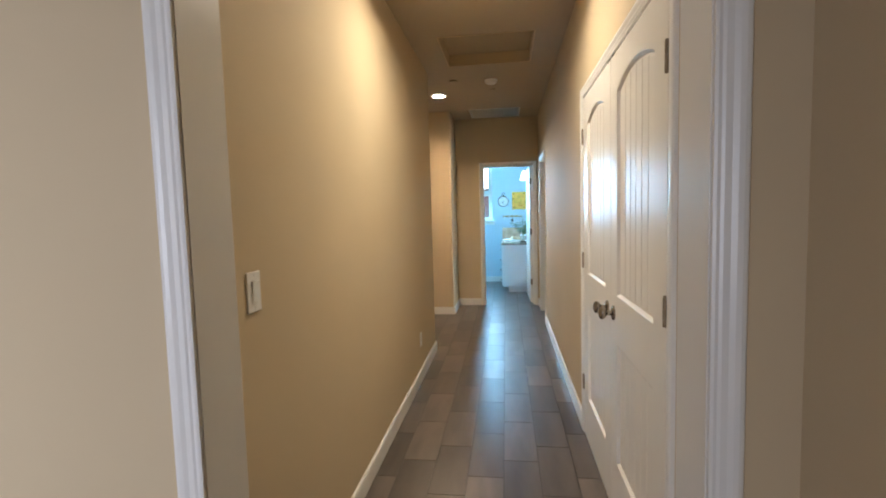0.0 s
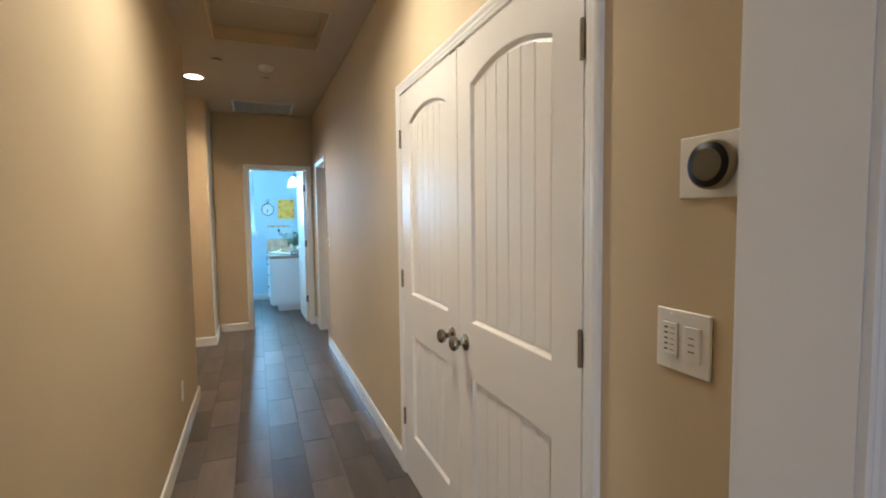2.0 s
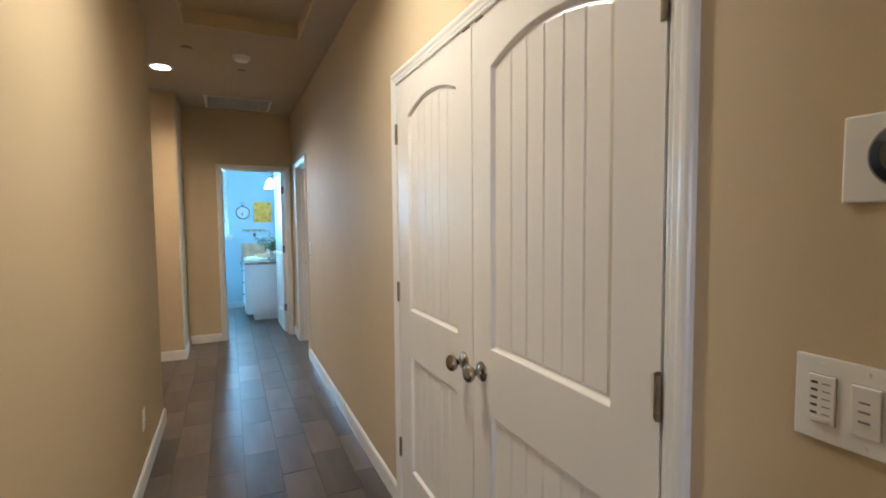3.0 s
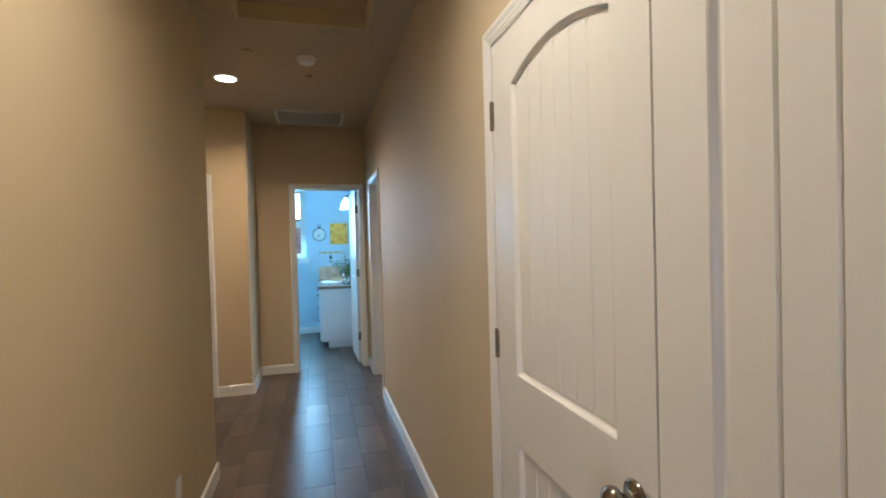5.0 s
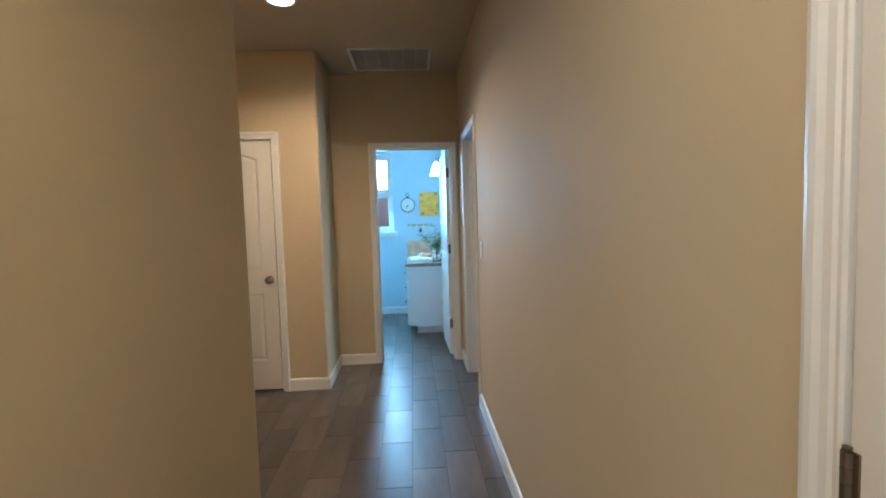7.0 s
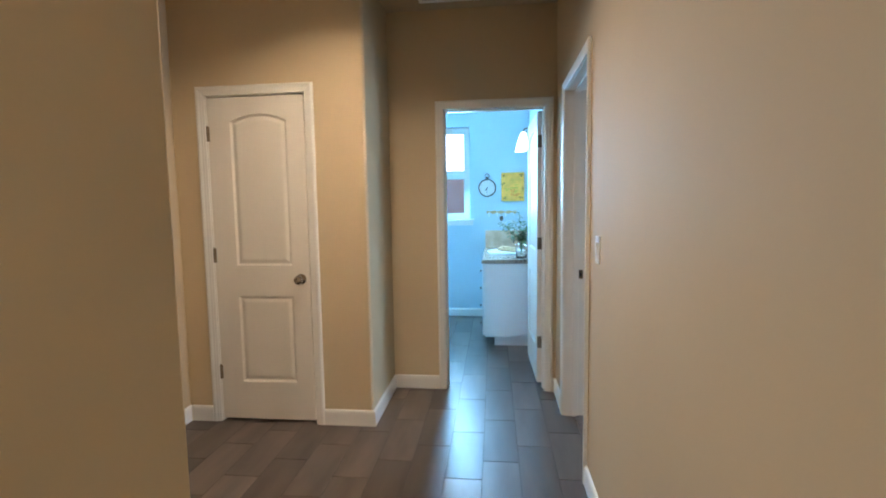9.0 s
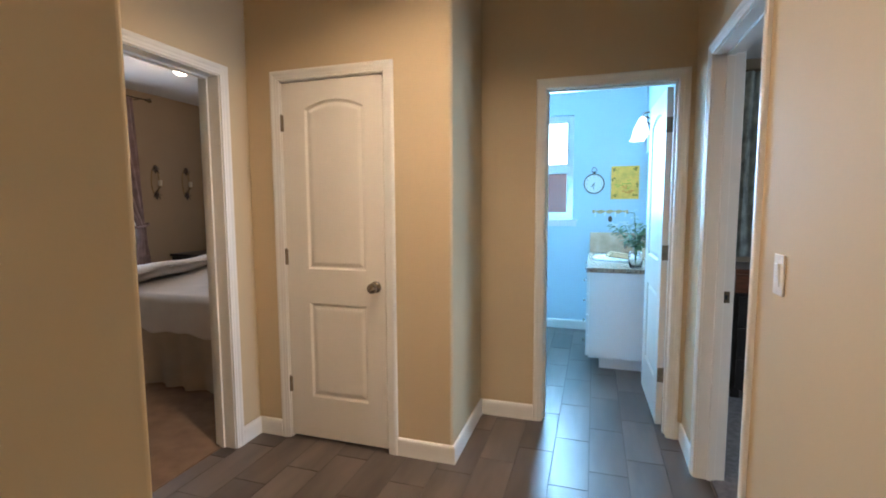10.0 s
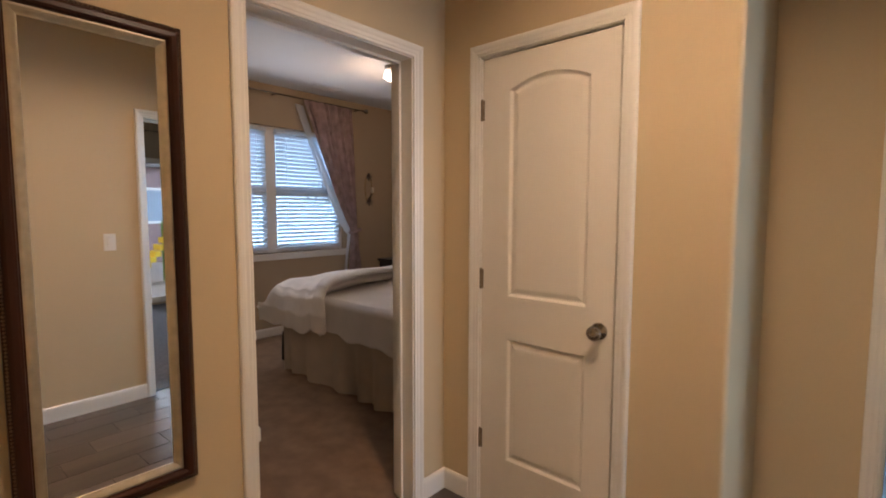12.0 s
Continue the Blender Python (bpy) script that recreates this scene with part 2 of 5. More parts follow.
def leaf(parent, w, h, thick, panels, x0=0.0, zb=0.012, both=True):
    """A moulded door leaf: local x from x0, face at y=0 looking to -y."""
    bm = bmesh.new()
    edges = []
    rect = [(x0, 0, zb), (x0 + w, 0, zb), (x0 + w, 0, zb + h), (x0, 0, zb + h)]
    outs = []
    for p in panels:
        pm, out = panel_mesh(*p)
        part("panel", pm, DOORW, parent)
        outs.append(out)
    for lp in [rect] + outs:
        vs = [bm.verts.new(c) for c in lp]
        edges += [bm.edges.new((vs[i], vs[(i + 1) % len(vs)])) for i in range(len(vs))]
    bmesh.ops.triangle_fill(bm, edges=edges, use_beauty=True, use_dissolve=False)
    f = [bm.verts.new(c) for c in rect]
    k = [bm.verts.new((c[0], thick, c[2])) for c in rect]
    for i in range(4):
        bm.faces.new((f[i], f[(i + 1) % 4], k[(i + 1) % 4], k[i]))
    bm.faces.new(k)
    return part("leaf", bm, DOORW, parent)


def knob(parent, x, z, y=0.0, back=False):
    s = -1 if not back else 1
    bm = bmesh.new()
    rot = Matrix.Translation((x, y, z)) @ pose(0, 0, 0, 90 if s < 0 else -90)
    lathe(bm, [(0.0001, 0), (0.032, 0), (0.033, 0.004), (0.028, 0.008), (0.014, 0.011), (0.011, 0.016), (0.011, 0.028), (0.014, 0.033), (0.024, 0.039), (0.0285, 0.048), (0.027, 0.057), (0.02, 0.063), (0.008, 0.066), (0.0001, 0.066)], 28, rot)
    return part("knob", bm, NICKEL, parent, "round satin nickel knob", True)


def hinge(parent, x, z, y=-0.004, flip=1):
    bm = bmesh.new()
    for k in range(5):
        lathe(bm, [(0.0001, 0), (0.0062, 0), (0.0062, 0.0172), (0.0001, 0.0172)], 12, Matrix.Translation((x, y, z - 0.0445 + k * 0.0178)))
    lathe(bm, [(0.0001, 0), (0.004, 0), (0.005, 0.004), (0.0001, 0.006)], 10, Matrix.Translation((x, y, z + 0.0447)))
    bx(bm, min(x, x + flip * 0.012), max(x, x + flip * 0.012), y + 0.0015, y + 0.004, z - 0.0445, z + 0.0445)
    return part("hinge", bm, BRONZE, parent, "worn metal butt hinge")


def baseboard(x0, y0, x1, y1, material=None, h=0.1, t=0.014):
    """Baseboard with a rounded top along a wall's face; its back is on the line, the room lies to the left of the way from 0 to 1."""
    d = Vector((x1 - x0, y1 - y0, 0))
    ln = d.length
    bm = bmesh.new()
    prof = [(0, 0), (-t, 0), (-t, h - 0.022), (-t * 0.86, h - 0.01), (-t * 0.5, h - 0.002), (0, h)]
    a = [bm.verts.new((0, -p[0], p[1])) for p in prof]
    b = [bm.verts.new((ln, -p[0], p[1])) for p in prof]
    for i in range(len(prof)):
        k = (i + 1) % len(prof)
        bm.faces.new((a[i], a[k], b[k], b[i]))
    bm.faces.new(a)
    bm.faces.new(b[::-1])
    return single("baseboard", bm, material or TRIM, pose(x0, y0, 0, 0, 0, math.degrees(math.atan2(d.y, d.x))), "white painted wooden baseboard along the wall foot", "baseboard", kind="structure")


# ---------------------------------------------------------------- the large structure
H = 2.735
wall("wall_hall_right", "y", 0.72, 0.84, -3.0, 9.476, [(1.527, 3.045, 0, 2.058), (5.97, 6.70, 0, 2.058)])
wall("wall_hall_left", "y", -0.602, -0.482, 1.04, 4.74, rounded=[(-0.482, 4.74, 0.018)])
wall("wall_alcove_near", "x", 4.62, 4.74, -1.81, -0.602)
wall("wall_alcove_bedroom", "y", -1.81, -1.69, 4.59, 6.458, [(5.485, 6.25, 0, 2.058)])
wall("wall_alcove_closet", "x", 6.458, 6.578, -1.81, -0.474, [(-1.48, -0.835, 0, 2.058)], rounded=[(-0.474, 6.458, 0.018)])
wall("wall_return", "y", -0.594, -0.474, 6.578, 7.1)
wall("wall_bathroom_door", "x", 7.1, 7.22, -1.4, 0.72, [(-0.086, 0.647, 0, 2.058)])
wall("wall_bathroom_left", "y", -1.52, -1.4, 7.1, 9.596, material=BATHWALL, label="pale blue painted bathroom wall")
wall("wall_bathroom_far", "x", 9.476, 9.596, -1.4, 0.84, [(-0.63, -0.013, 1.205, 2.315)], material=BATHWALL, label="pale blue painted bathroom wall")
slab("wall_bathroom_lining", 0.70, 0.718, 7.22, 9.476, 0, H, BATHWALL, "pale blue painted bathroom wall", "wall")
slab("wall_bathroom_door_lining_a", 0.649, 0.70, 7.222, 7.23, 0, H, BATHWALL, "pale blue painted bathroom wall", "wall")
slab("wall_bathroom_door_lining_b", -1.4, -0.088, 7.222, 7.23, 0, H, BATHWALL, "pale blue painted bathroom wall", "wall")
wall("wall_entry", "x", 0.905, 1.04, -2.32, 0.72, [(-0.35, 0.583, 0, 2.058)], label="beige painted wall with a cased opening")
wall("wall_entry_left", "y", -2.32, -2.2, -3.0, 0.905, material=ENTRYWALL)
# unseen back wall; its opening is only assumed, to go with the entry fill
wall("wall_entry_back", "x", -3.12, -3.0, -2.32, 0.84, [(-2.0, -1.0, 0.5, 2.1)], material=ENTRYWALL)
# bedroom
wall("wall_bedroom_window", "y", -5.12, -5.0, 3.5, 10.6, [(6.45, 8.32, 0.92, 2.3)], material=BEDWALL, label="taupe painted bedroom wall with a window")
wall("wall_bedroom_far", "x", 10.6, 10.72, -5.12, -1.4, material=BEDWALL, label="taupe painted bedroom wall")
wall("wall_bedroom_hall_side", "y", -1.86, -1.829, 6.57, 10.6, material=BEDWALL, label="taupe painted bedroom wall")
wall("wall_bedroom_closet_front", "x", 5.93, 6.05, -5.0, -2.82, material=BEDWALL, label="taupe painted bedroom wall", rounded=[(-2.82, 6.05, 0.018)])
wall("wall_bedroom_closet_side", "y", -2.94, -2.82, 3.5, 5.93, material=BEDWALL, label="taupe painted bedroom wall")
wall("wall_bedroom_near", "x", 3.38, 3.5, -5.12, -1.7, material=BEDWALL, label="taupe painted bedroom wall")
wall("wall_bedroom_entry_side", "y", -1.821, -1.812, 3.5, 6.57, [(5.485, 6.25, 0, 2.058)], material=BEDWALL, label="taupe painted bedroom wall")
# side room
wall("wall_side_room_window", "y", 4.5, 4.62, 3.6, 9.6, [(6.0, 8.6, 0.03, 2.15)], material=BEDWALL, label="beige painted wall of the side room")
wall("wall_side_room_far", "x", 9.476, 9.596, 0.84, 4.5, material=BEDWALL, label="beige painted wall of the side room")
wall("wall_side_room_near", "x", 3.6, 3.72, 0.84, 4.5, material=BEDWALL, label="beige painted wall of the side room")

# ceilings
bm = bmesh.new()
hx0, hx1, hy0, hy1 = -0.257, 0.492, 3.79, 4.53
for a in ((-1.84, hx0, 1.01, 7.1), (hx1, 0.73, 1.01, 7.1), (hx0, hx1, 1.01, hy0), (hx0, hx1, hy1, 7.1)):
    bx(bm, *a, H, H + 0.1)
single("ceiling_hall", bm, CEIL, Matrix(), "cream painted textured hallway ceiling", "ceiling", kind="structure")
slab("ceiling_bathroom", -1.5, 0.73, 7.1, 9.55, H + 0.001, H + 0.1, CEILW, "white painted bathroom ceiling", "ceiling")
slab("ceiling_entry", -2.3, 0.8, -3.1, 1.01, H + 0.001, H + 0.1, CEILW, "white painted entry ceiling", "ceiling")
slab("ceiling_bedroom", -5.1, -1.83, 3.45, 10.7, H + 0.002, H + 0.1, CEILW, "white painted bedroom ceiling", "ceiling")
slab("ceiling_side_room", 0.73, 4.6, 3.6, 9.55, H + 0.003, H + 0.1, CEILW, "white painted side room ceiling", "ceiling")

# floors
floor = slab("floor", -1.78, 0.79, -0.2, 9.5, -0.12, -0.003, GROUT, "wood-look plank tile floor in grey-brown with dark joints", "floor")
slab("floor_entry", -2.3, 0.79, -3.1, -0.2, -0.12, 0.0, CARPET, "brown carpet of the entry room", "floor")
slab("floor_entry_side", -2.3, -1.78, -0.2, 1.0, -0.12, 0.0, CARPET, "brown carpet of the entry room", "floor")
slab("carpet_bedroom", -5.1, -1.78, 3.4, 10.7, -0.12, 0.006, CARPET, "short brown bedroom carpet", "carpet")
slab("carpet_side_room", 0.79, 4.6, 3.6, 9.55, -0.12, 0.006, mat("grey_carpet", (0.16, 0.15, 0.15), 0.98, var=0.22, vscale=30, bump=1.0, bscale=400, spec=0.1), "short grey carpet of the side room", "carpet")
slab("closet_back", 0.84, 1.45, 1.3, 3.2, 0, H, BEDWALL, "closed closet interior behind the double doors", "wall")
slab("linen_closet_back", -1.8, -0.6, 6.62, 7.08, 0, H, BEDWALL, "closed closet interior behind the door", "wall")

# ---------------------------------------------------------------- door frames and doors
door_frame("door_frame_entry", face(0, 0.905, 0), -0.34, 0.573, 2.048, 0.135, "white moulded casing and jambs of an open doorway", reveal=0.002)
door_frame("door_frame_closet", face(0.72, 0, -90), -3.035, -1.537, 2.048, 0.12, "white moulded casing of the double closet doors", back=False)
door_frame("door_frame_side_room", face(0.72, 0, -90), -6.69, -5.98, 2.048, 0.12, "white moulded casing of an open bedroom doorway", stop=0.05)
door_frame("door_frame_bathroom", face(0, 7.1, 0), -0.076, 0.637, 2.048, 0.13, "white moulded casing of the open bathroom doorway", stop=0.045)
door_frame("door_frame_bedroom", face(-1.69, 0, 90), 5.495, 6.24, 2.048, 0.131, "white moulded casing of the open bedroom doorway", stop=0.07)
door_frame("door_frame_linen", face(0, 6.458, 0), -1.47, -0.845, 2.048, 0.12, "white moulded casing of the closed closet door", back=False)

# double closet doors: the seam at y = 2.286
for k, (a, b) in enumerate(((-3.031, -2.289), (-2.283, -1.541))):
    d = thing("door_%d" % (k + 1), face(0.712, 0, -90), "white two-panel arched beadboard closet door, closed", "door", "double closet doors", "structure")
    w = b - a
    p0, p1 = (a + 0.145, b - 0.115) if k == 0 else (a + 0.115, b - 0.125)
    leaf(d, w, 2.028, 0.035, [(p0, p1, 1.02, 1.88, 0.052, 6), (p0, p1, 0.27, 0.81, 0.0, 6)], a)
    knob(d, (b - 0.06) if k == 0 else (a + 0.06), 0.935)
    for z in (0.33, 1.085, 1.82):
        hinge(d, a - 0.001 if k == 0 else b + 0.001, z, flip=1 if k == 0 else -1)

d = thing("door_3", face(0, 6.463, 0), "white two-panel arched closet door, closed", "door", kind="structure")
leaf(d, 0.613, 2.023, 0.035, [(-1.325, -0.965, 1.01, 1.893, 0.045, 0), (-1.325, -0.965, 0.262, 0.815, 0.0, 0)], -1.467, zb=0.019)
knob(d, -0.908, 0.925)
for z in (0.325, 1.075, 1.825):
    hinge(d, -1.469, z)

# ball catches in the head over the double doors
for u in (2.24, 2.33):
    bc = thing("ball_catch", face(0.716, u, -90, 2.044), "small dark metal ball catch over the closet doors", "door catch", "closet door catches")
    part("catch_plate", box(-0.022, 0.022, -0.004, 0.02, -0.002, 0.004, 0.001), BRONZE, bc)
    bm = bmesh.new()
    lathe(bm, [(0.0001, -0.008), (0.005, -0.006), (0.007, -0.002), (0.0001, -0.001)], 12, Matrix.Translation((0, 0.006, 0)))
    part("ball", bm, NICKEL, bc, smooth=True)

# bathroom door, swung open into the bathroom
d = thing("door_4", pose(0.597, 7.238, 0, 0, 0, -88.5), "white two-panel bathroom door, swung open", "door", kind="structure")
leaf(d, 0.70, 2.028, 0.035, [(-0.57, -0.13, 1.01, 1.893, 0.045, 0), (-0.57, -0.13, 0.262, 0.815, 0.0, 0)], -0.70)
knob(d, -0.64, 0.93, 0.035, True)
for z in (0.325, 1.075, 1.825):
    hinge(d, 0.004, z, y=0.036, flip=-1)
    part("hinge_leaf", box(0.0, 0.0025, 0.002, 0.033, z - 0.0445, z + 0.0445, 0.0005), BRONZE, d, "worn metal hinge leaf")

# baseboards
for seg in ((-0.482, 4.754, -0.482, 1.04), (0.72, 1.04, 0.72, 1.478), (0.72, 3.094, 0.72, 5.921), (0.72, 6.749, 0.72, 7.1), (0.72 - 0.014, 7.1, 0.696, 7.1),
            (-0.135, 7.1, -0.46, 7.1), (-0.474, 7.1, -0.474, 6.444), (-0.474, 6.458, -0.786, 6.458), (-1.529, 6.458, -1.676, 6.458),
            (-1.69, 6.458, -1.69, 6.299), (-1.69, 5.436, -1.69, 4.74), (-1.676, 4.74, -0.482, 4.74),
            (0.17, 9.476, -1.386, 9.476), (-1.4, 9.476, -1.4, 7.22), (-5.0, 10.6, -5.0, 6.05), (-5.0, 6.05, -2.806, 6.05), (-2.82, 6.05, -2.82, 3.5),
            (4.5, 3.72, 4.5, 5.99), (4.5, 8.61, 4.5, 9.476), (4.486, 9.476, 0.84, 9.476)):
    baseboard(*seg)

# ---------------------------------------------------------------- hall ceiling fittings
bm = bmesh.new()
bx(bm, hx0 - 0.02, hx1 + 0.02, hy0 - 0.02, hy1 + 0.02, H + 0.095, H + 0.11)
hatch = thing("attic_hatch", pose(0, 0, 0), "recessed attic hatch with a plain painted panel", "attic hatch")
part("hatch_panel", bm, CEIL, hatch)
part("lining", box(hx0 - 0.001, hx0 + 0.012, hy0, hy1, H - 0.002, H + 0.095), WALL, hatch)
part("lining", box(hx1 - 0.012, hx1 + 0.001, hy0, hy1, H - 0.002, H + 0.095), WALL, hatch)
part("lining", box(hx0 + 0.012, hx1 - 0.012, hy0 - 0.001, hy0 + 0.012, H - 0.002, H + 0.095), WALL, hatch)
part("lining", box(hx0 + 0.012, hx1 - 0.012, hy1 - 0.012, hy1 + 0.001, H - 0.002, H + 0.095), WALL, hatch)

LENS = glow("lamp_lens", (1.0, 0.9, 0.74), 14.0)
SHADE_GLOW = glow("lit_glass_shade", (1.0, 0.93, 0.84), 1.3)


def downlight(x, y):
    d = thing("downlight", pose(x, y, H), "round white recessed ceiling downlight, switched on", "ceiling light", "hall downlights")
    bm = bmesh.new()
    lathe(bm, [(0.074, -0.001), (0.095, -0.001), (0.094, -0.005), (0.084, -0.009), (0.076, -0.007), (0.0735, -0.002)], 40)
    part("trim_ring", bm, TRIM, d, smooth=True)
    bm = bmesh.new()
    lathe(bm, [(0.0001, -0.0015), (0.0735, -0.0015), (0.07, -0.005), (0.0001, -0.006)], 36)
    part("lens", bm, LENS, d, "glowing frosted lens")


downlight(-0.495, 5.587)
downlight(0.12, 2.57)

det = thing("smoke_detector", pose(0.12, 5.065, H), "round white smoke detector on the ceiling", "smoke detector")
bm = bmesh.new()
lathe(bm, [(0.0001, 0), (0.066, 0), (0.066, -0.012), (0.058, -0.016), (0.056, -0.03), (0.048, -0.036), (0.0001, -0.037)], 36)
part("body", bm, PLASTIC, det)
bm = bmesh.new()
lathe(bm, [(0.0001, -0.0365), (0.012, -0.0365), (0.011, -0.04), (0.0001, -0.04)], 16)
part("button", bm, PLASTIC, det)


def sprinkler(x, y, r, label):
    s = thing("fire_sprinkler", pose(x, y, H), label, "sprinkler", "ceiling sprinklers")
    bm = bmesh.new()
    lathe(bm, [(0.0001, 0), (r * 0.8, 0), (r * 0.8, -0.008), (0.0001, -0.008)], 24)
    part("cup", bm, BRONZE, s)
    bm = bmesh.new()
    lathe(bm, [(0.0001, -0.008), (r, -0.008), (r, -0.0115), (r * 0.9, -0.014), (0.0001, -0.0145)], 28)
    part("cover_plate", bm, CEIL, s)


sprinkler(0.126, 5.43, 0.032, "small round cream sprinkler cover on the ceiling")
sprinkler(-0.262, 5.008, 0.045, "round cream sprinkler cover with a dark gap")

vent = thing("return_air_vent", pose(0.122, 6.69, H), "white louvred return-air grille in the ceiling", "air vent")
VG = mat("white_grille_enamel", (0.8, 0.8, 0.78), 0.4, var=0.04)
bm = bmesh.new()
bx(bm, -0.335, 0.335, -0.277, -0.252, -0.008, -0.0005, 0.002)
bx(bm, -0.335, 0.335, 0.252, 0.277, -0.008, -0.0005, 0.002)
bx(bm, -0.335, -0.31, -0.252, 0.252, -0.008, -0.0005, 0.002)
bx(bm, 0.31, 0.335, -0.252, 0.252, -0.008, -0.0005, 0.002)
for k in range(1, 6):
    bx(bm, -0.31 + k * 0.1033 - 0.003, -0.31 + k * 0.1033 + 0.003, -0.252, 0.252, -0.007, -0.001)
part("frame", bm, VG, vent)
part("backing", box(-0.31, 0.31, -0.252, 0.252, -0.002, -0.0008), mat("vent_shade_grey", (0.5, 0.5, 0.5), 0.8), vent)
b = box(-0.31, 0.31, -0.007, 0.007, -0.0006, 0.0006)
slat_mesh = mesh_of("slat", b, VG)
for k in range(34):
    s = new("slat", slat_mesh)
    s.parent = vent
    s.matrix_local = pose(0, -0.245 + k * 0.01485, -0.0055, 20)


# ---------------------------------------------------------------- switches, thermostat, outlet
PRINT_SLOT_DARK = mat("dark_print_and_slot_shade", (0.03, 0.03, 0.03), 0.5)
METALRING = mat("brushed_steel", (0.28, 0.25, 0.2), 0.3, 1.0, var=0.05, vscale=40)


def plate(w, h):
    return box(-w / 2, w / 2, -0.006, 0, -h / 2, h / 2, 0.0025, 3)


def rocker(parent, x, tilt=4):
    # thin darker sheet round the rocker: the gap's shade as colour
    bm = box(-0.0165, 0.0165, -0.0062, -0.0055, -0.0335, 0.0335)
    o = part("rocker_bezel", bm, mat("switch_gap_shade", (0.6, 0.57, 0.52), 0.5), parent)
    o.location.x = x
    bm = box(-0.0155, 0.0155, -0.0105, -0.004, -0.0325, 0.0325, 0.0012)
    o = part("rocker", bm, PLASTIC, parent)
    o.matrix_local = pose(x, 0, 0, tilt)


def screws(parent, x):
    for z in (-0.048, 0.048):
        bm = bmesh.new()
        lathe(bm, [(0.0001, 0), (0.0032, 0), (0.0028, 0.001), (0.0001, 0.0012)], 12, Matrix.Translation((x, -0.006, z)) @ pose(0, 0, 0, 90))
        part("screw", bm, PLASTIC, parent)


def light_switch(m, label):
    s = thing("light_switch", m, label, "light switch")
    part("plate", plate(0.072, 0.117), PLASTIC, s)
    rocker(s, 0)
    screws(s, 0)
    return s


light_switch(face(-0.482, 1.357, 90, 1.184), "white rocker light switch on the hall wall")
light_switch(face(0.72, 5.735, -90, 1.163), "white rocker light switch beside a bedroom doorway")

s = thing("fan_timer_switch", face(0.72, 1.2525, -90, 1.173), "white double switch plate with a timer and a rocker", "light switch")
part("plate", plate(0.118, 0.117), PLASTIC, s)
# the timer's surrounding gap is a darker sheet, its shade painted
part("timer_bezel", box(-0.042, -0.008, -0.0062, -0.0055, -0.034, 0.034), mat("switch_gap_shade_b", (0.35, 0.33, 0.3), 0.5), s)
part("timer_body", box(-0.041, -0.009, -0.0095, -0.004, -0.033, 0.033, 0.001), PLASTIC, s)
for k in range(5):
    part("timer_light", box(-0.037, -0.029, -0.0102, -0.009, 0.021 - k * 0.0105, 0.024 - k * 0.0105), PRINT_SLOT_DARK, s)
    part("timer_mark", box(-0.024, -0.014, -0.0099, -0.009, 0.0215 - k * 0.0105, 0.0232 - k * 0.0105), mat("grey_print", (0.3, 0.28, 0.26), 0.5), s)
part("timer_button", box(-0.036, -0.014, -0.0115, -0.009, -0.031, -0.024, 0.001), PLASTIC, s)
rocker(s, 0.025, 3)
for z in (0.012, 0, -0.013):
    part("rocker_mark", box(0.018, 0.03, -0.0117, -0.0095, z - 0.0012, z + 0.0012), mat("grey_print_b", (0.25, 0.23, 0.2), 0.5), s)
screws(s, -0.025)
screws(s, 0.025)

th = thing("thermostat", face(0.72, 1.19, -90, 1.493), "round steel and black glass thermostat on a white plate", "thermostat")
part("wall_plate", box(-0.075, 0.075, -0.007, 0, -0.055, 0.055, 0.003, 3), PLASTIC, th)
bm = bmesh.new()
lathe(bm, [(0.0001, 0.006), (0.036, 0.006), (0.038, 0.01), (0.0415, 0.014), (0.0415, 0.027), (0.0405, 0.0295), (0.0385, 0.03), (0.0001, 0.03)], 48, pose(0.0015, 0, 0, 90))
part("ring", bm, METALRING, th, "brushed steel ring", True)
bm = bmesh.new()
lathe(bm, [(0.0001, 0.03), (0.0385, 0.03), (0.0375, 0.032), (0.0001, 0.033)], 48, pose(0.0015, 0, 0, 90))
part("dial_glass", bm, mat("matte_black", (0.012, 0.011, 0.01), 0.4, spec=0.2), th, "black glass dial", True)
# the display's olive tone is the lit wall's reflection, put into its colour
bm = bmesh.new()
lathe(bm, [(0.0001, 0.0328), (0.0275, 0.0328), (0.027, 0.0334), (0.0001, 0.0335)], 40, pose(0.0015, 0, 0, 90))
part("display", bm, mat("display_wall_reflection", (0.085, 0.07, 0.045), 0.12), th)

o = thing("wall_outlet", face(-0.482, 3.93, 90, 0.338), "white duplex power outlet low on the wall", "outlet")
part("plate", plate(0.072, 0.117), PLASTIC, o)
for z in (-0.02, 0.02):
    bm = box(-0.0165, 0.0165, -0.0085, -0.005, z - 0.014, z + 0.014, 0.002)
    r = part("receptacle", bm, PLASTIC, o)
    # slots are solid dark boxes; the shade inside them is their colour
    for x in (-0.006, 0.006):
        part("slot", box(x - 0.001, x + 0.001, -0.0088, -0.008, z - 0.002, z + 0.006), PRINT_SLOT_DARK, r)

# strike plates
for m in (face(0.816, 6.69, 0, 0.922), pose(-1.785, 6.24, 0.92)):
    bm = box(-0.016, 0.016, -0.0015, 0.0, -0.028, 0.028, 0.0006)
    sp = thing("strike_plate", m, "satin nickel latch strike plate on the door jamb", "strike plate")
    part("plate", bm, NICKEL, sp)
    part("latch_hole", box(-0.007, 0.007, -0.002, -0.0012, -0.012, 0.012), DARKGAP, sp)

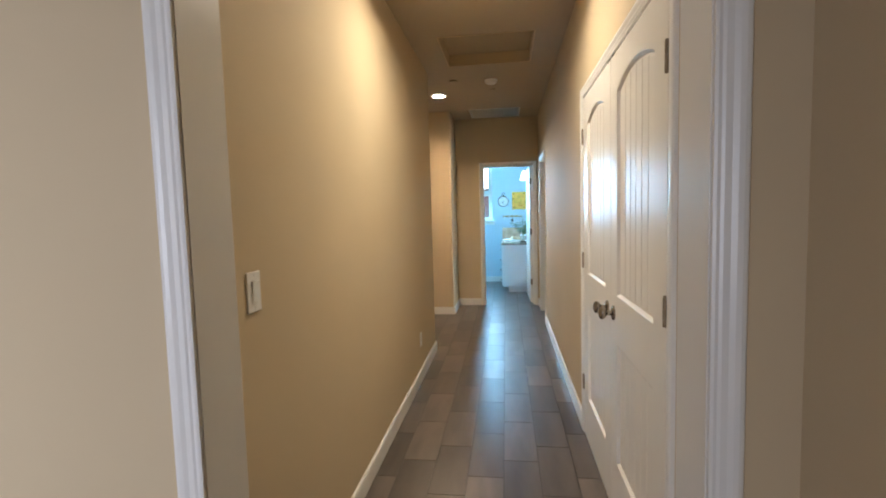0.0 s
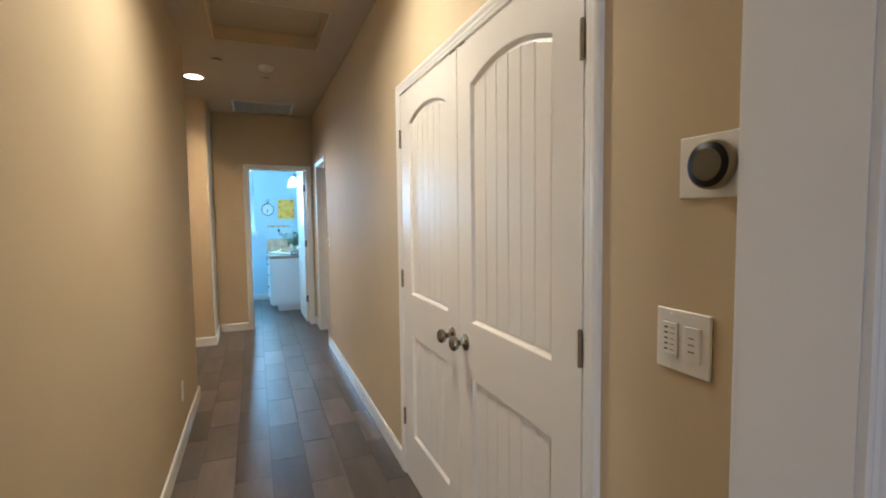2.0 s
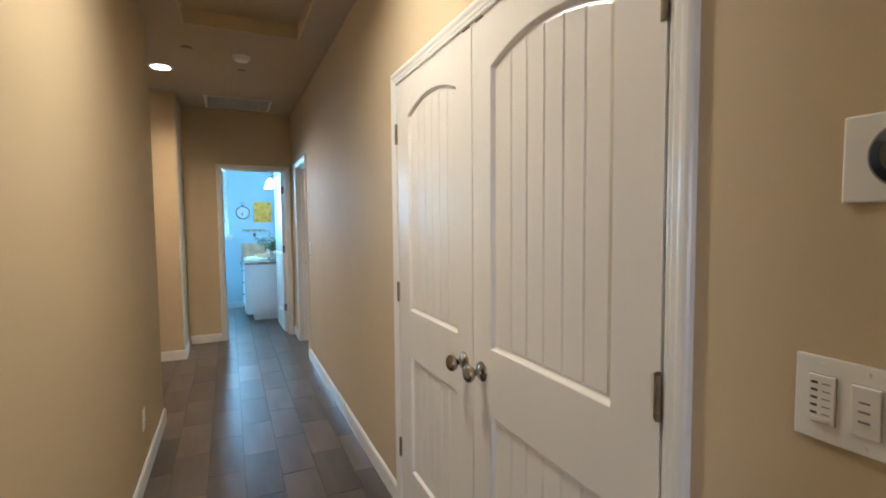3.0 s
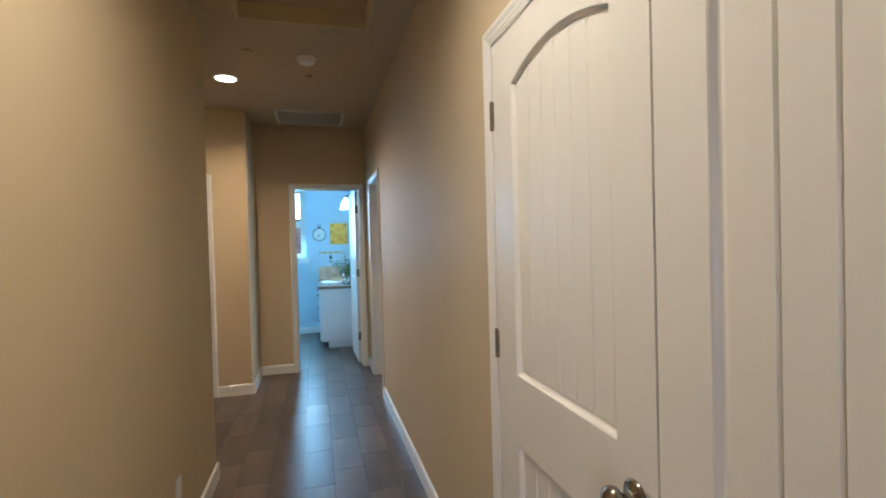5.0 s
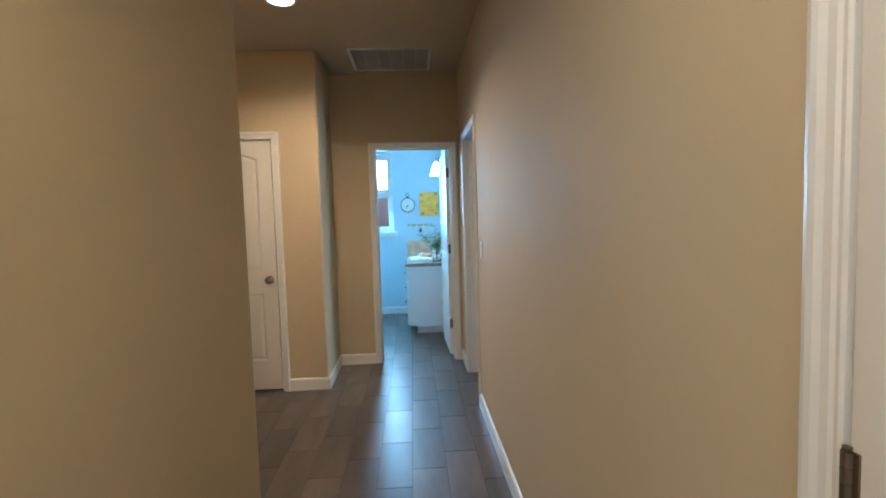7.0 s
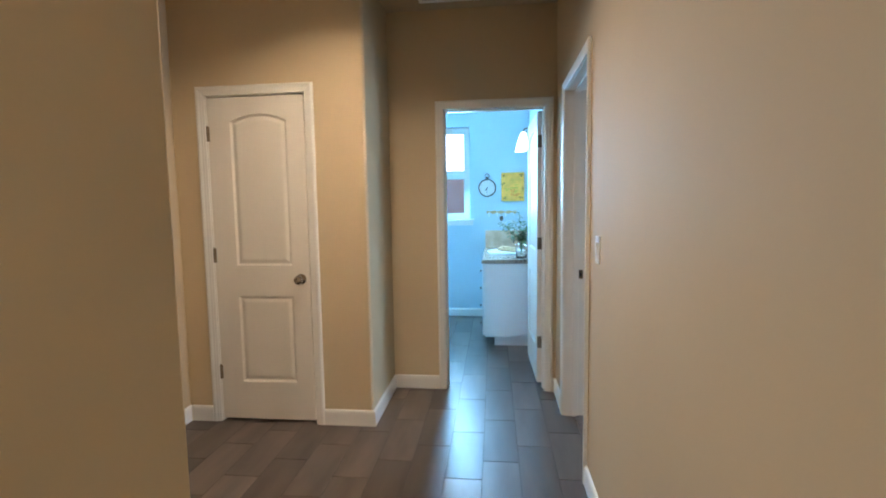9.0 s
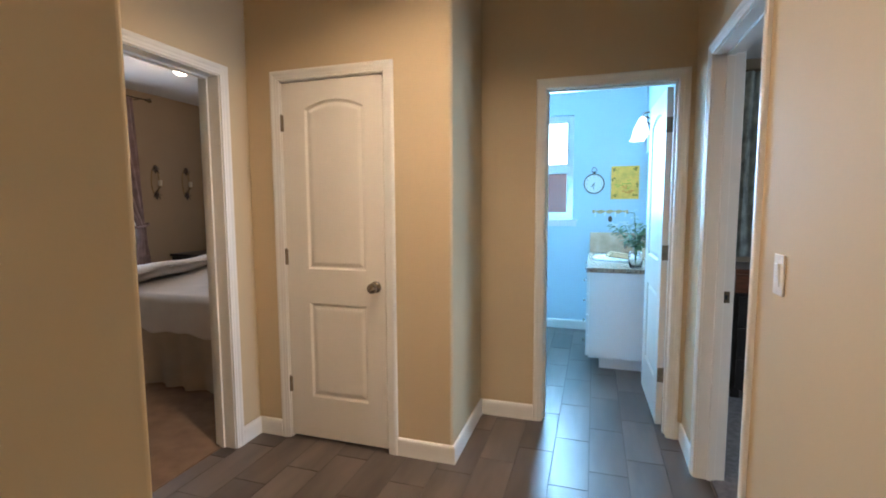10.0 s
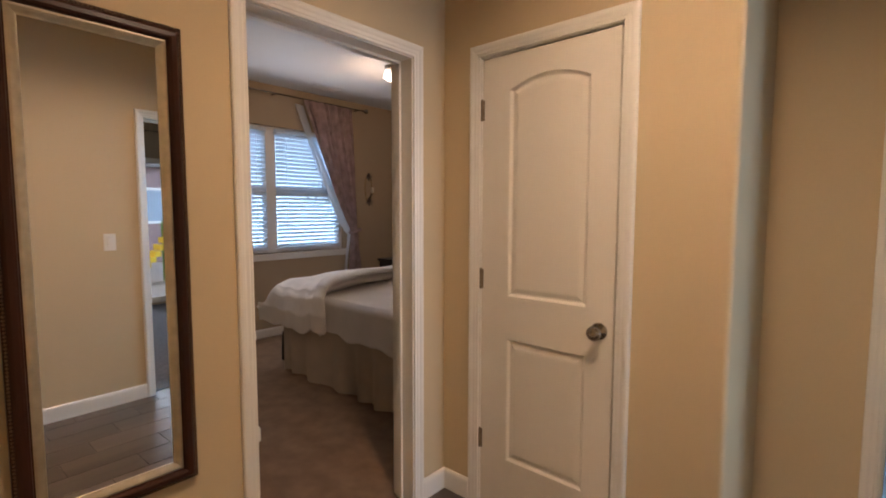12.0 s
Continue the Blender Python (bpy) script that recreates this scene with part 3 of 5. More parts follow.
# ---------------------------------------------------------------- the framed mirror in the alcove
DARKWOOD = mat("dark_mahogany", (0.035, 0.012, 0.007), 0.33, spec=0.25, var=0.35, vscale=14, bump=0.15, bscale=60, stretch=(1, 1, 0.15))
CHAMP = mat("champagne_metal_leaf", (0.56, 0.5, 0.38), 0.3, 0.85, var=0.12, vscale=30, bump=0.1, bscale=120)
MIRROR = mat("silver_mirror", (0.9, 0.9, 0.9), 0.015, 1.0, var=0.0)


def frame_ring(x0, x1, z0, z1, prof):
    """A mitred picture frame: prof holds (inset from the outer edge, height out of the wall)."""
    bm = bmesh.new()
    lines = []
    for o, w in prof:
        lines.append([bm.verts.new(p) for p in ((x0 + o, -w, z0 + o), (x1 - o, -w, z0 + o), (x1 - o, -w, z1 - o), (x0 + o, -w, z1 - o))])
    for a, b in zip(lines, lines[1:]):
        for i in range(4):
            k = (i + 1) % 4
            bm.faces.new((a[i], a[k], b[k], b[i]))
    return bm


mir = thing("wall_mirror", face(-1.687, 5.079, 90.9, 0.566), "tall mirror in a dark wood and champagne frame", "mirror")
W2, HH = 0.211, 1.333
part("outer_frame", frame_ring(-W2, W2, 0, HH, [(0, 0.0), (0, 0.016), (0.003, 0.02), (0.008, 0.02), (0.010, 0.024), (0.018, 0.03), (0.03, 0.031), (0.036, 0.027), (0.039, 0.021), (0.042, 0.020), (0.042, 0.010)]), DARKWOOD, mir, "dark mahogany moulding")
part("inner_frame", frame_ring(-W2 + 0.0415, W2 - 0.0415, 0.0415, HH - 0.0415, [(0, 0.008), (0, 0.019), (0.006, 0.021), (0.012, 0.018), (0.02, 0.013), (0.024, 0.012), (0.025, 0.008)]), CHAMP, mir, "champagne metal-leaf slip")
part("mirror_glass", box(-W2 + 0.06, W2 - 0.06, -0.009, -0.004, 0.06, HH - 0.06), MIRROR, mir)
# beaded outer edge
bead = bmesh.new()
bmesh.ops.create_icosphere(bead, subdivisions=1, radius=0.0036)
bead_src = mesh_of("beading_source", bead, DARKWOOD)
vs0 = [tuple(v.co) for v in bead_src.vertices]
fs0 = [tuple(p.vertices) for p in bead_src.polygons]
allv, allf = [], []
pos = []
for k in range(int((HH - 0.01) / 0.0095)):
    pos += [(-W2 + 0.0055, 0.006 + k * 0.0095), (W2 - 0.0055, 0.006 + k * 0.0095)]
for k in range(int((2 * W2 - 0.02) / 0.0095)):
    pos += [(-W2 + 0.012 + k * 0.0095, 0.0055), (-W2 + 0.012 + k * 0.0095, HH - 0.0055)]
for px, pz in pos:
    n0 = len(allv)
    allv += [(px + a, -0.0205 + b, pz + c) for a, b, c in vs0]
    allf += [tuple(n0 + i for i in f) for f in fs0]
bme = bpy.data.meshes.new("beading")
bme.from_pydata(allv, [], allf)
bme.materials.append(mat("bronze_beading", (0.2, 0.13, 0.08), 0.3, 0.7))
bo = new("beading", bme)
bo.parent = mir
tagged(bo, kind="stuff")

# ---------------------------------------------------------------- bathroom
GLASS = glass("window_glass")


def window(name, m, u0, u1, z0, z1, depth, label, mullions=(), rail=True, sill=0.03, fw=0.045):
    """A vinyl window in a wall's opening: frame, sashes, panes and sill; local -y points into the room."""
    w = thing(name, m, label, "window", kind="structure")
    y0, y1 = depth - 0.07, depth - 0.02
    part("window_frame", frame_ring(u0, u1, z0, z1, [(0, -y1), (0, -y0), (0.004, -y0 + 0.004), (fw, -y0 + 0.004), (fw, -y1)]), TRIM, w)
    cuts = [u0 + fw] + [c for mm in mullions for c in (mm - 0.05, mm + 0.05)] + [u1 - fw]
    for mm in mullions:
        part("mullion", box(mm - 0.05, mm + 0.05, y0 - 0.004, y1, z0 + fw, z1 - fw, 0.003), TRIM, w)
    zm = (z0 + z1) / 2 - 0.01
    for a, b in zip(cuts[::2], cuts[1::2]):
        if rail:
            part("meeting_rail", box(a, b, y0 + 0.002, y1 - 0.004, zm - 0.022, zm + 0.022, 0.003), TRIM, w)
            spans = ((z0 + fw, zm - 0.022), (zm + 0.022, z1 - fw))
        else:
            spans = ((z0 + fw, z1 - fw),)
        for k, (za, zb) in enumerate(spans):
            part("sash", frame_ring(a, b, za, zb, [(0, -y1 + 0.01), (0, -y0 - 0.008), (0.026, -y0 - 0.008), (0.03, -y0 - 0.016), (0.03, -y1 + 0.01)]), TRIM, w)
            p = part("pane", box(a + 0.028, b - 0.028, y1 - 0.018, y1 - 0.014, za + 0.028, zb - 0.028), GLASS, w)
            p.visible_shadow = False
    if sill:
        part("window_sill", box(u0 - 0.05, u1 + 0.05, -sill, y0, z0 - 0.022, z0, 0.004), TRIM, w)
        part("apron", box(u0 - 0.04, u1 + 0.04, -0.012, -0.001, z0 - 0.075, z0 - 0.022, 0.003), TRIM, w)
    return w


window("window_1", face(0, 9.476, 0), -0.63, -0.013, 1.205, 2.315, 0.12, "white sash bathroom window with a white sill")

CABW = mat("white_cabinet_paint", (0.8, 0.8, 0.79), 0.35, var=0.02)
van = thing("vanity_cabinet", pose(0, 0, 0), "white bathroom vanity cabinet with panelled doors", "vanity")
part("body", box(0.186, 0.7, 8.17, 9.474, 0.1, 0.814, 0.002), CABW, van)
part("toe_kick", box(0.277, 0.7, 8.235, 9.474, 0.0, 0.1), CABW, van)


def shaker(y0, y1, z0, z1):
    bm = bmesh.new()
    bx(bm, 0.169, 0.1855, y0, y1, z0, z1, 0.002)
    f = part("cabinet_door" if z1 - z0 > 0.25 else "drawer_front", bm, CABW, van)
    t = 0.045
    part("raised_rim", frame_ring(-y1, -y0, z0, z1, [(0, 0), (0.001, 0.006), (t - 0.003, 0.006), (t, 0.0)]), CABW, f).matrix_local = pose(0.1695, 0, 0, 0, 0, -90)
    bm = bmesh.new()
    lathe(bm, [(0.0001, 0), (0.005, 0), (0.005, 0.014), (0.013, 0.02), (0.011, 0.027), (0.0001, 0.028)], 16, pose(0.163, (y0 + y1) / 2 if z1 - z0 < 0.25 else y1 - 0.03, (z0 + z1) / 2 if z1 - z0 < 0.25 else z1 - 0.06, 0, -90))
    part("cabinet_knob", bm, NICKEL, f, smooth=True)


for k in range(4):
    shaker(8.18, 8.51, 0.115 + k * 0.174, 0.115 + k * 0.174 + 0.168)
shaker(8.52, 8.985, 0.115, 0.805)
shaker(8.99, 9.46, 0.115, 0.805)


def speckle(name, dark, mid, light, scale):
    m = mat(name, mid, 0.22, var=0.1)
    n, nt = m.node_tree.nodes, m.node_tree
    v = n.new("ShaderNodeTexNoise")
    v.inputs["Scale"].default_value, v.inputs["Detail"].default_value = scale, 8
    r = n.new("ShaderNodeValToRGB")
    r.color_ramp.elements[0].position, r.color_ramp.elements[0].color = 0.36, (*dark, 1)
    r.color_ramp.elements[1].position, r.color_ramp.elements[1].color = 0.66, (*light, 1)
    e = r.color_ramp.elements.new(0.52)
    e.color = (*mid, 1)
    tc = [x for x in n if x.type == "TEX_COORD"][0]
    nt.links.new(tc.outputs["Object"], v.inputs["Vector"])
    nt.links.new(v.outputs["Fac"], r.inputs["Fac"])
    nt.links.new(r.outputs[0], n["Principled BSDF"].inputs["Base Color"])
    return m


GRANITE = speckle("tan_granite", (0.1, 0.075, 0.06), (0.36, 0.28, 0.21), (0.6, 0.5, 0.38), 130)
TANTILE = speckle("tan_stone_splash", (0.68, 0.43, 0.27), (0.78, 0.52, 0.34), (0.84, 0.61, 0.43), 9)
ct = thing("vanity_countertop", pose(0, 0, 0), "speckled tan granite countertop with a stone backsplash", "countertop")
part("slab", box(0.16, 0.699, 8.15, 9.474, 0.815, 0.852, 0.004, 3), GRANITE, ct)
part("backsplash", box(0.172, 0.699, 9.455, 9.4745, 0.852, 1.066, 0.002), TANTILE, ct, "tan stone backsplash")
part("side_splash", box(0.682, 0.6995, 8.15, 9.455, 0.852, 0.95, 0.002), TANTILE, ct)
PORC = mat("white_porcelain", (0.85, 0.85, 0.84), 0.12, var=0.0)
sk = single("washbasin", bmesh.new(), PORC, pose(0.425, 8.86, 0.852), "white oval drop-in porcelain washbasin in the countertop", "sink", smooth=True)
bm = bmesh.new()
lathe(bm, [(0.0001, 0.004), (0.1, 0.004), (0.17, 0.010), (0.2, 0.02), (0.212, 0.022), (0.222, 0.016), (0.224, 0.0), (0.2, -0.001)], 40, Matrix.Diagonal((1.0, 1.18, 1, 1)))
bmesh.ops.recalc_face_normals(bm, faces=bm.faces)
bm.to_mesh(sk.data)
bm.free()
sk.data.polygons.foreach_set("use_smooth", [True] * len(sk.data.polygons))
fa = thing("faucet", pose(0.63, 8.86, 0.852), "curved satin nickel basin faucet", "faucet")
bm = bmesh.new()
lathe(bm, [(0.0001, 0), (0.026, 0), (0.024, 0.012), (0.014, 0.02), (0.013, 0.06), (0.0001, 0.062)], 20)
part("base", bm, NICKEL, fa, smooth=True)
bm = bmesh.new()
tube(bm, [(0, 0, 0.05)] + [(-0.07 + 0.07 * math.cos(a * math.pi / 8), 0, 0.12 + 0.07 * math.sin(a * math.pi / 8)) for a in range(9)] + [(-0.14, 0, 0.1)], 0.011, 12)
part("spout", bm, NICKEL, fa, smooth=True)
for sgn in (-1, 1):
    bm = bmesh.new()
    lathe(bm, [(0.0001, 0), (0.02, 0), (0.018, 0.02), (0.009, 0.026), (0.009, 0.04), (0.0001, 0.042)], 16, Matrix.Translation((0, sgn * 0.1, 0)))
    tube(bm, [(0, sgn * 0.1, 0.036), (-0.03, sgn * 0.12, 0.042), (-0.06, sgn * 0.135, 0.04)], 0.006)
    part("handle", bm, NICKEL, fa, smooth=True)

# folded washcloth on the basin's rim
TOWEL = mat("peach_terry", (0.72, 0.5, 0.3), 0.95, var=0.1, vscale=20, bump=0.8, bscale=300, spec=0.1)
bm = bmesh.new()
for k in range(3):
    bx(bm, -0.1 + k * 0.014, 0.1 - k * 0.01, -0.055 + k * 0.006, 0.055 - k * 0.006, k * 0.016, 0.02 + k * 0.016, 0.008, 3)
single("washcloth", bm, TOWEL, pose(0.42, 8.74, 0.876, 0, 8, 20), "folded peach washcloth lying on the basin rim", "washcloth", smooth=True)

# glass vase with a leafy bunch
vz = thing("flower_vase", pose(0.54, 8.3, 0.8525), "clear glass vase with white blossoms and green leaves", "vase")
bm = bmesh.new()
lathe(bm, [(0.0001, 0), (0.045, 0), (0.052, 0.01), (0.055, 0.09), (0.045, 0.125), (0.026, 0.145), (0.026, 0.165), (0.032, 0.172), (0.029, 0.172), (0.023, 0.163), (0.023, 0.147), (0.042, 0.125), (0.052, 0.09), (0.049, 0.012), (0.0001, 0.006)], 28)
part("vase", bm, glass("vase_glass", 0.04), vz, smooth=True)
LEAF = mat("green_leaf", (0.11, 0.2, 0.075), 0.5, var=0.3, vscale=30)
PALELEAF = mat("pale_leaf", (0.3, 0.4, 0.26), 0.55, var=0.2, vscale=30)
PETAL = mat("white_petal", (0.78, 0.8, 0.74), 0.6, var=0.06)
rnd = random.Random(4)


def leaf_shape(bm, base, d, ln, wd):
    d = d.normalized()
    side = d.cross(Vector((0, 0, 1)))
    side = side.normalized() if side.length > 1e-3 else Vector((1, 0, 0))
    up = side.cross(d)
    ps = []
    for t, w in ((0, 0.1), (0.3, 0.9), (0.6, 0.8), (1.0, 0.02)):
        c = base + d * (ln * t) - Vector((0, 0, 1)) * (ln * 0.35 * t * t)
        ps.append((bm.verts.new(c + side * wd * w + up * wd * 0.25), bm.verts.new(c), bm.verts.new(c - side * wd * w + up * wd * 0.25)))
    for a, b in zip(ps, ps[1:]):
        bm.faces.new((a[0], a[1], b[1], b[0]))
        bm.faces.new((a[1], a[2], b[2], b[1]))


stems, leaves, pale, petals = bmesh.new(), bmesh.new(), bmesh.new(), bmesh.new()
for k in range(11):
    a = k * 0.571 * 2
    lean = 0.04 + 0.08 * rnd.random()
    dirx, diry = math.cos(a), math.sin(a)
    left = dirx < 0.05
    hgt = 0.26 + 0.12 * rnd.random()
    tip = Vector((dirx * lean * 1.7, diry * lean * 1.2, hgt + (0.06 if left else 0)))
    tube(stems, [(0, 0, 0.02), (dirx * 0.012, diry * 0.012, 0.16), tuple(tip)], 0.0022, 5)
    for j in range(13):
        t = 0.45 + 0.55 * j / 12
        b = Vector((dirx * 0.012, diry * 0.012, 0.16)).lerp(tip, (t - 0.45) / 0.55)
        d = Vector((rnd.uniform(-1, 1) + dirx * 0.6, rnd.uniform(-1, 1), rnd.uniform(-0.2, 0.6)))
        leaf_shape(pale if (left and j % 3) else leaves, b, d, rnd.uniform(0.045, 0.075), rnd.uniform(0.014, 0.024))
    if left:
        for j in range(7):
            c = tip + Vector((rnd.uniform(-0.03, 0.03), rnd.uniform(-0.03, 0.03), rnd.uniform(-0.06, 0.03)))
            for i in range(5):
                leaf_shape(petals, c, Vector((math.cos(i * 1.257), math.sin(i * 1.257), 0.5)), 0.022, 0.011)
part("stems", stems, LEAF, vz)
part("leaves", leaves, LEAF, vz, "dark green leaves")
part("pale_leaves", pale, PALELEAF, vz, "pale green sprigs")
part("blossoms", petals, PETAL, vz, "small white blossoms")

# clock like a pocket watch
CLOCKRIM = mat("dark_bronze", (0.12, 0.095, 0.075), 0.4, 0.6, var=0.2, vscale=30)
ck = thing("wall_clock", face(0.2, 9.476, 0, 1.582), "round pocket-watch wall clock with a dark bronze rim", "clock")
bm = bmesh.new()
lathe(bm, [(0.098, 0.001), (0.105, 0.001), (0.107, 0.012), (0.104, 0.02), (0.1, 0.022), (0.097, 0.018), (0.096, 0.006)], 48, pose(0, 0, 0, 90))
part("rim", bm, CLOCKRIM, ck, smooth=True)
bm = bmesh.new()
lathe(bm, [(0.0001, 0.002), (0.095, 0.002), (0.095, 0.01), (0.0001, 0.01)], 40, pose(0, 0, 0, 90))
dial = part("dial", bm, mat("cream_dial", (0.8, 0.79, 0.74), 0.5, var=0.03), ck)
for k in range(12):
    b = part("hour_mark", box(-0.0018, 0.0018, -0.0112, -0.0098, 0.07, 0.082), mat("grey_mark", (0.3, 0.28, 0.25), 0.6) if k == 0 else bpy.data.materials["grey_mark"], dial)
    b.matrix_local = pose(0, 0, 0, 0, 30 * k)
for ang, ln, wd in ((187, 0.06, 0.003), (222, 0.042, 0.0042)):
    h = part("clock_hand", box(-wd, wd, -0.0128, -0.0115, -0.008, ln), CLOCKRIM, ck)
    h.matrix_local = pose(0, 0, 0, 0, ang)
bm = bmesh.new()
lathe(bm, [(0.0001, 0.1), (0.012, 0.1), (0.01, 0.115), (0.014, 0.12), (0.014, 0.128), (0.0001, 0.13)], 16, Matrix.Translation((0, -0.012, 0)))
part("crown", bm, CLOCKRIM, ck, smooth=True)
bm = bmesh.new()
tube(bm, [(0.026 * math.cos(a * math.pi / 12), -0.012, 0.144 + 0.026 * math.sin(a * math.pi / 12)) for a in range(25)], 0.0035, 8)
part("hanging_ring", bm, CLOCKRIM, ck, smooth=True)

# yellow canvas print
pc = thing("canvas_print", face(0.506, 9.476, 0, 1.588), "yellow canvas print with orange blossom and leaf motifs", "picture")
part("canvas", box(-0.136, 0.136, -0.03, -0.001, -0.17, 0.17, 0.003), mat("yellow_canvas", (0.95, 0.5, 0.09), 0.8, var=0.16, vscale=16, bump=0.2, bscale=300), pc)
ORN = mat("orange_paint", (0.85, 0.32, 0.05), 0.8, var=0.2, vscale=30)
BRN = mat("brown_paint", (0.45, 0.22, 0.04), 0.8, var=0.2, vscale=30)
OLV = mat("olive_paint", (0.68, 0.45, 0.06), 0.8, var=0.2, vscale=30)
rnd = random.Random(9)


def petal_flat(bm, x, z, ang, ln, wd, y=-0.0306):
    c, s = math.cos(ang), math.sin(ang)
    pts = [(0, 0), (0.35, 0.5), (0.7, 0.42), (1, 0), (0.7, -0.42), (0.35, -0.5)]
    bm.faces.new([bm.verts.new((x + c * p * ln - s * q * wd, y, z + s * p * ln + c * q * wd)) for p, q in pts])


orange, olive = bmesh.new(), bmesh.new()
for cx, cz in ((-0.105, 0.14), (0.1, 0.14), (-0.1, -0.135), (0.1, -0.13), (-0.115, 0.04), (0.115, -0.03)):
    corner = bmesh.new()
    for i in range(6):
        petal_flat(corner, cx, cz, rnd.uniform(0, 6.28), rnd.uniform(0.02, 0.034), rnd.uniform(0.01, 0.018), -0.0304 - 0.0001 * i)
    part("corner_motif", corner, BRN, pc)
for i in range(9):
    petal_flat(orange, 0.01 + rnd.uniform(-0.03, 0.05), -0.08 + rnd.uniform(-0.03, 0.03), rnd.uniform(0, 6.28), rnd.uniform(0.03, 0.05), 0.02, -0.0312 - 0.0001 * i)
for i in range(10):
    petal_flat(olive, rnd.uniform(-0.06, 0.07), -0.01 + rnd.uniform(-0.03, 0.03), rnd.uniform(0, 6.28), rnd.uniform(0.04, 0.06), 0.012, -0.0324 - 0.0001 * i)
part("blossom_motif", orange, ORN, pc)
part("leaf_motif", olive, OLV, pc)

# wavy wooden hook board with a small hanging tag
hb = thing("hook_board", face(0.368, 9.476, 0, 1.288), "tan wavy-edged wooden hook board on the wall", "hook rack")
bm = bmesh.new()
n = 32
topv, botv, topb, botb = [], [], [], []
for i in range(n + 1):
    x = -0.178 + 0.356 * i / n
    zt = 0.014 + 0.006 * math.cos(i * 2 * math.pi / 8)
    zb = -0.014 - 0.008 * math.cos(i * 2 * math.pi / 8 + 0.5)
    for lst, y, z in ((topv, -0.016, zt), (botv, -0.016, zb), (topb, -0.001, zt), (botb, -0.001, zb)):
        lst.append(bm.verts.new((x, y, z)))
for i in range(n):
    bm.faces.new((topv[i], topv[i + 1], botv[i + 1], botv[i]))
    bm.faces.new((topb[i], topb[i + 1], topv[i + 1], topv[i]))
    bm.faces.new((botv[i], botv[i + 1], botb[i + 1], botb[i]))
    bm.faces.new((topb[i], topb[i + 1], botb[i + 1], botb[i]))
bm.faces.new((topv[0], botv[0], botb[0], topb[0]))
bm.faces.new((topv[-1], botv[-1], botb[-1], topb[-1]))
part("board", bm, mat("light_oak", (0.62, 0.42, 0.2), 0.5, var=0.15, vscale=8, stretch=(1, 1, 6)), hb)
for x in (-0.15, -0.05, 0.05, 0.15):
    bm = bmesh.new()
    tube(bm, [(x, -0.016, -0.004), (x, -0.03, -0.012), (x, -0.034, -0.04), (x, -0.045, -0.052), (x, -0.058, -0.04)], 0.004, 8)
    part("hook", bm, PLASTIC, hb, smooth=True)
tg = thing("hanging_tag", face(0.369, 9.42, 0, 1.21), "small dark oval tag hanging from a hook", "tag")
bm = bmesh.new()
lathe(bm, [(0.012, 0), (0.024, 0.001), (0.025, 0.006), (0.012, 0.007)], 24, Matrix.Diagonal((0.85, 1, 1.3, 1)) @ pose(0, 0, 0, 90))
part("tag_body", bm, CLOCKRIM, tg)
bm = bmesh.new()
tube(bm, [(0, 0, 0.025), (0.003, 0, 0.04), (0, 0.0, 0.05)], 0.0015, 6)
part("loop", bm, CLOCKRIM, tg)

# vanity mirror and light bar
vm = thing("vanity_mirror", face(0.7, 8.8, -90, 0.97), "frameless bathroom mirror above the washbasin", "mirror")
part("mirror_glass", box(-0.62, 0.62, -0.006, -0.0005, 0, 0.9, 0.001), MIRROR, vm)
vl = thing("vanity_light", face(0.7, 8.7, -90, 2.09), "nickel vanity light with bell glass shades, switched on", "wall light")
part("back_bar", box(-0.33, 0.33, -0.025, -0.0005, -0.03, 0.03, 0.006), NICKEL, vl)
for u in (-0.23, 0.0, 0.23):
    bm = bmesh.new()
    tube(bm, [(u, -0.02, 0), (u, -0.075, 0.03), (u, -0.12, 0.02), (u, -0.13, -0.01)], 0.008, 10)
    part("arm", bm, NICKEL, vl, smooth=True)
    bm = bmesh.new()
    lathe(bm, [(0.02, 0), (0.032, -0.012), (0.042, -0.04), (0.05, -0.08), (0.066, -0.12), (0.075, -0.135), (0.071, -0.135), (0.047, -0.085), (0.038, -0.04), (0.016, -0.006)], 28, Matrix.Translation((u, -0.13, -0.012)) @ Matrix.Diagonal((0.85, 0.85, 0.98, 1)))
    part("glass_shade", bm, SHADE_GLOW, vl, "glowing frosted bell shade", True)

# ---------------------------------------------------------------- bedroom
LINEN = mat("white_bed_linen", (0.74, 0.71, 0.68), 0.9, var=0.05, vscale=6, bump=0.35, bscale=45, spec=0.15)
QUILT = mat("white_quilt", (0.78, 0.75, 0.72), 0.92, var=0.05, vscale=8, bump=0.6, bscale=22, spec=0.15)
SKIRT = mat("beige_bed_skirt", (0.47, 0.4, 0.32), 0.92, var=0.08, vscale=6, bump=0.3, bscale=80, spec=0.1)
BLIND = mat("white_blind_slat", (0.82, 0.82, 0.82), 0.45, var=0.02)


def see_through(m, share, col):
    """Thin cloth or vinyl: part of the light that falls on its back shines through."""
    nt, n = m.node_tree, m.node_tree.nodes
    tr, mx = n.new("ShaderNodeBsdfTranslucent"), n.new("ShaderNodeMixShader")
    tr.inputs[0].default_value = (*col, 1)
    mx.inputs[0].default_value = share
    nt.links.new(n["Principled BSDF"].outputs[0], mx.inputs[1])
    nt.links.new(tr.outputs[0], mx.inputs[2])
    nt.links.new(mx.outputs[0], n["Material Output"].inputs[0])


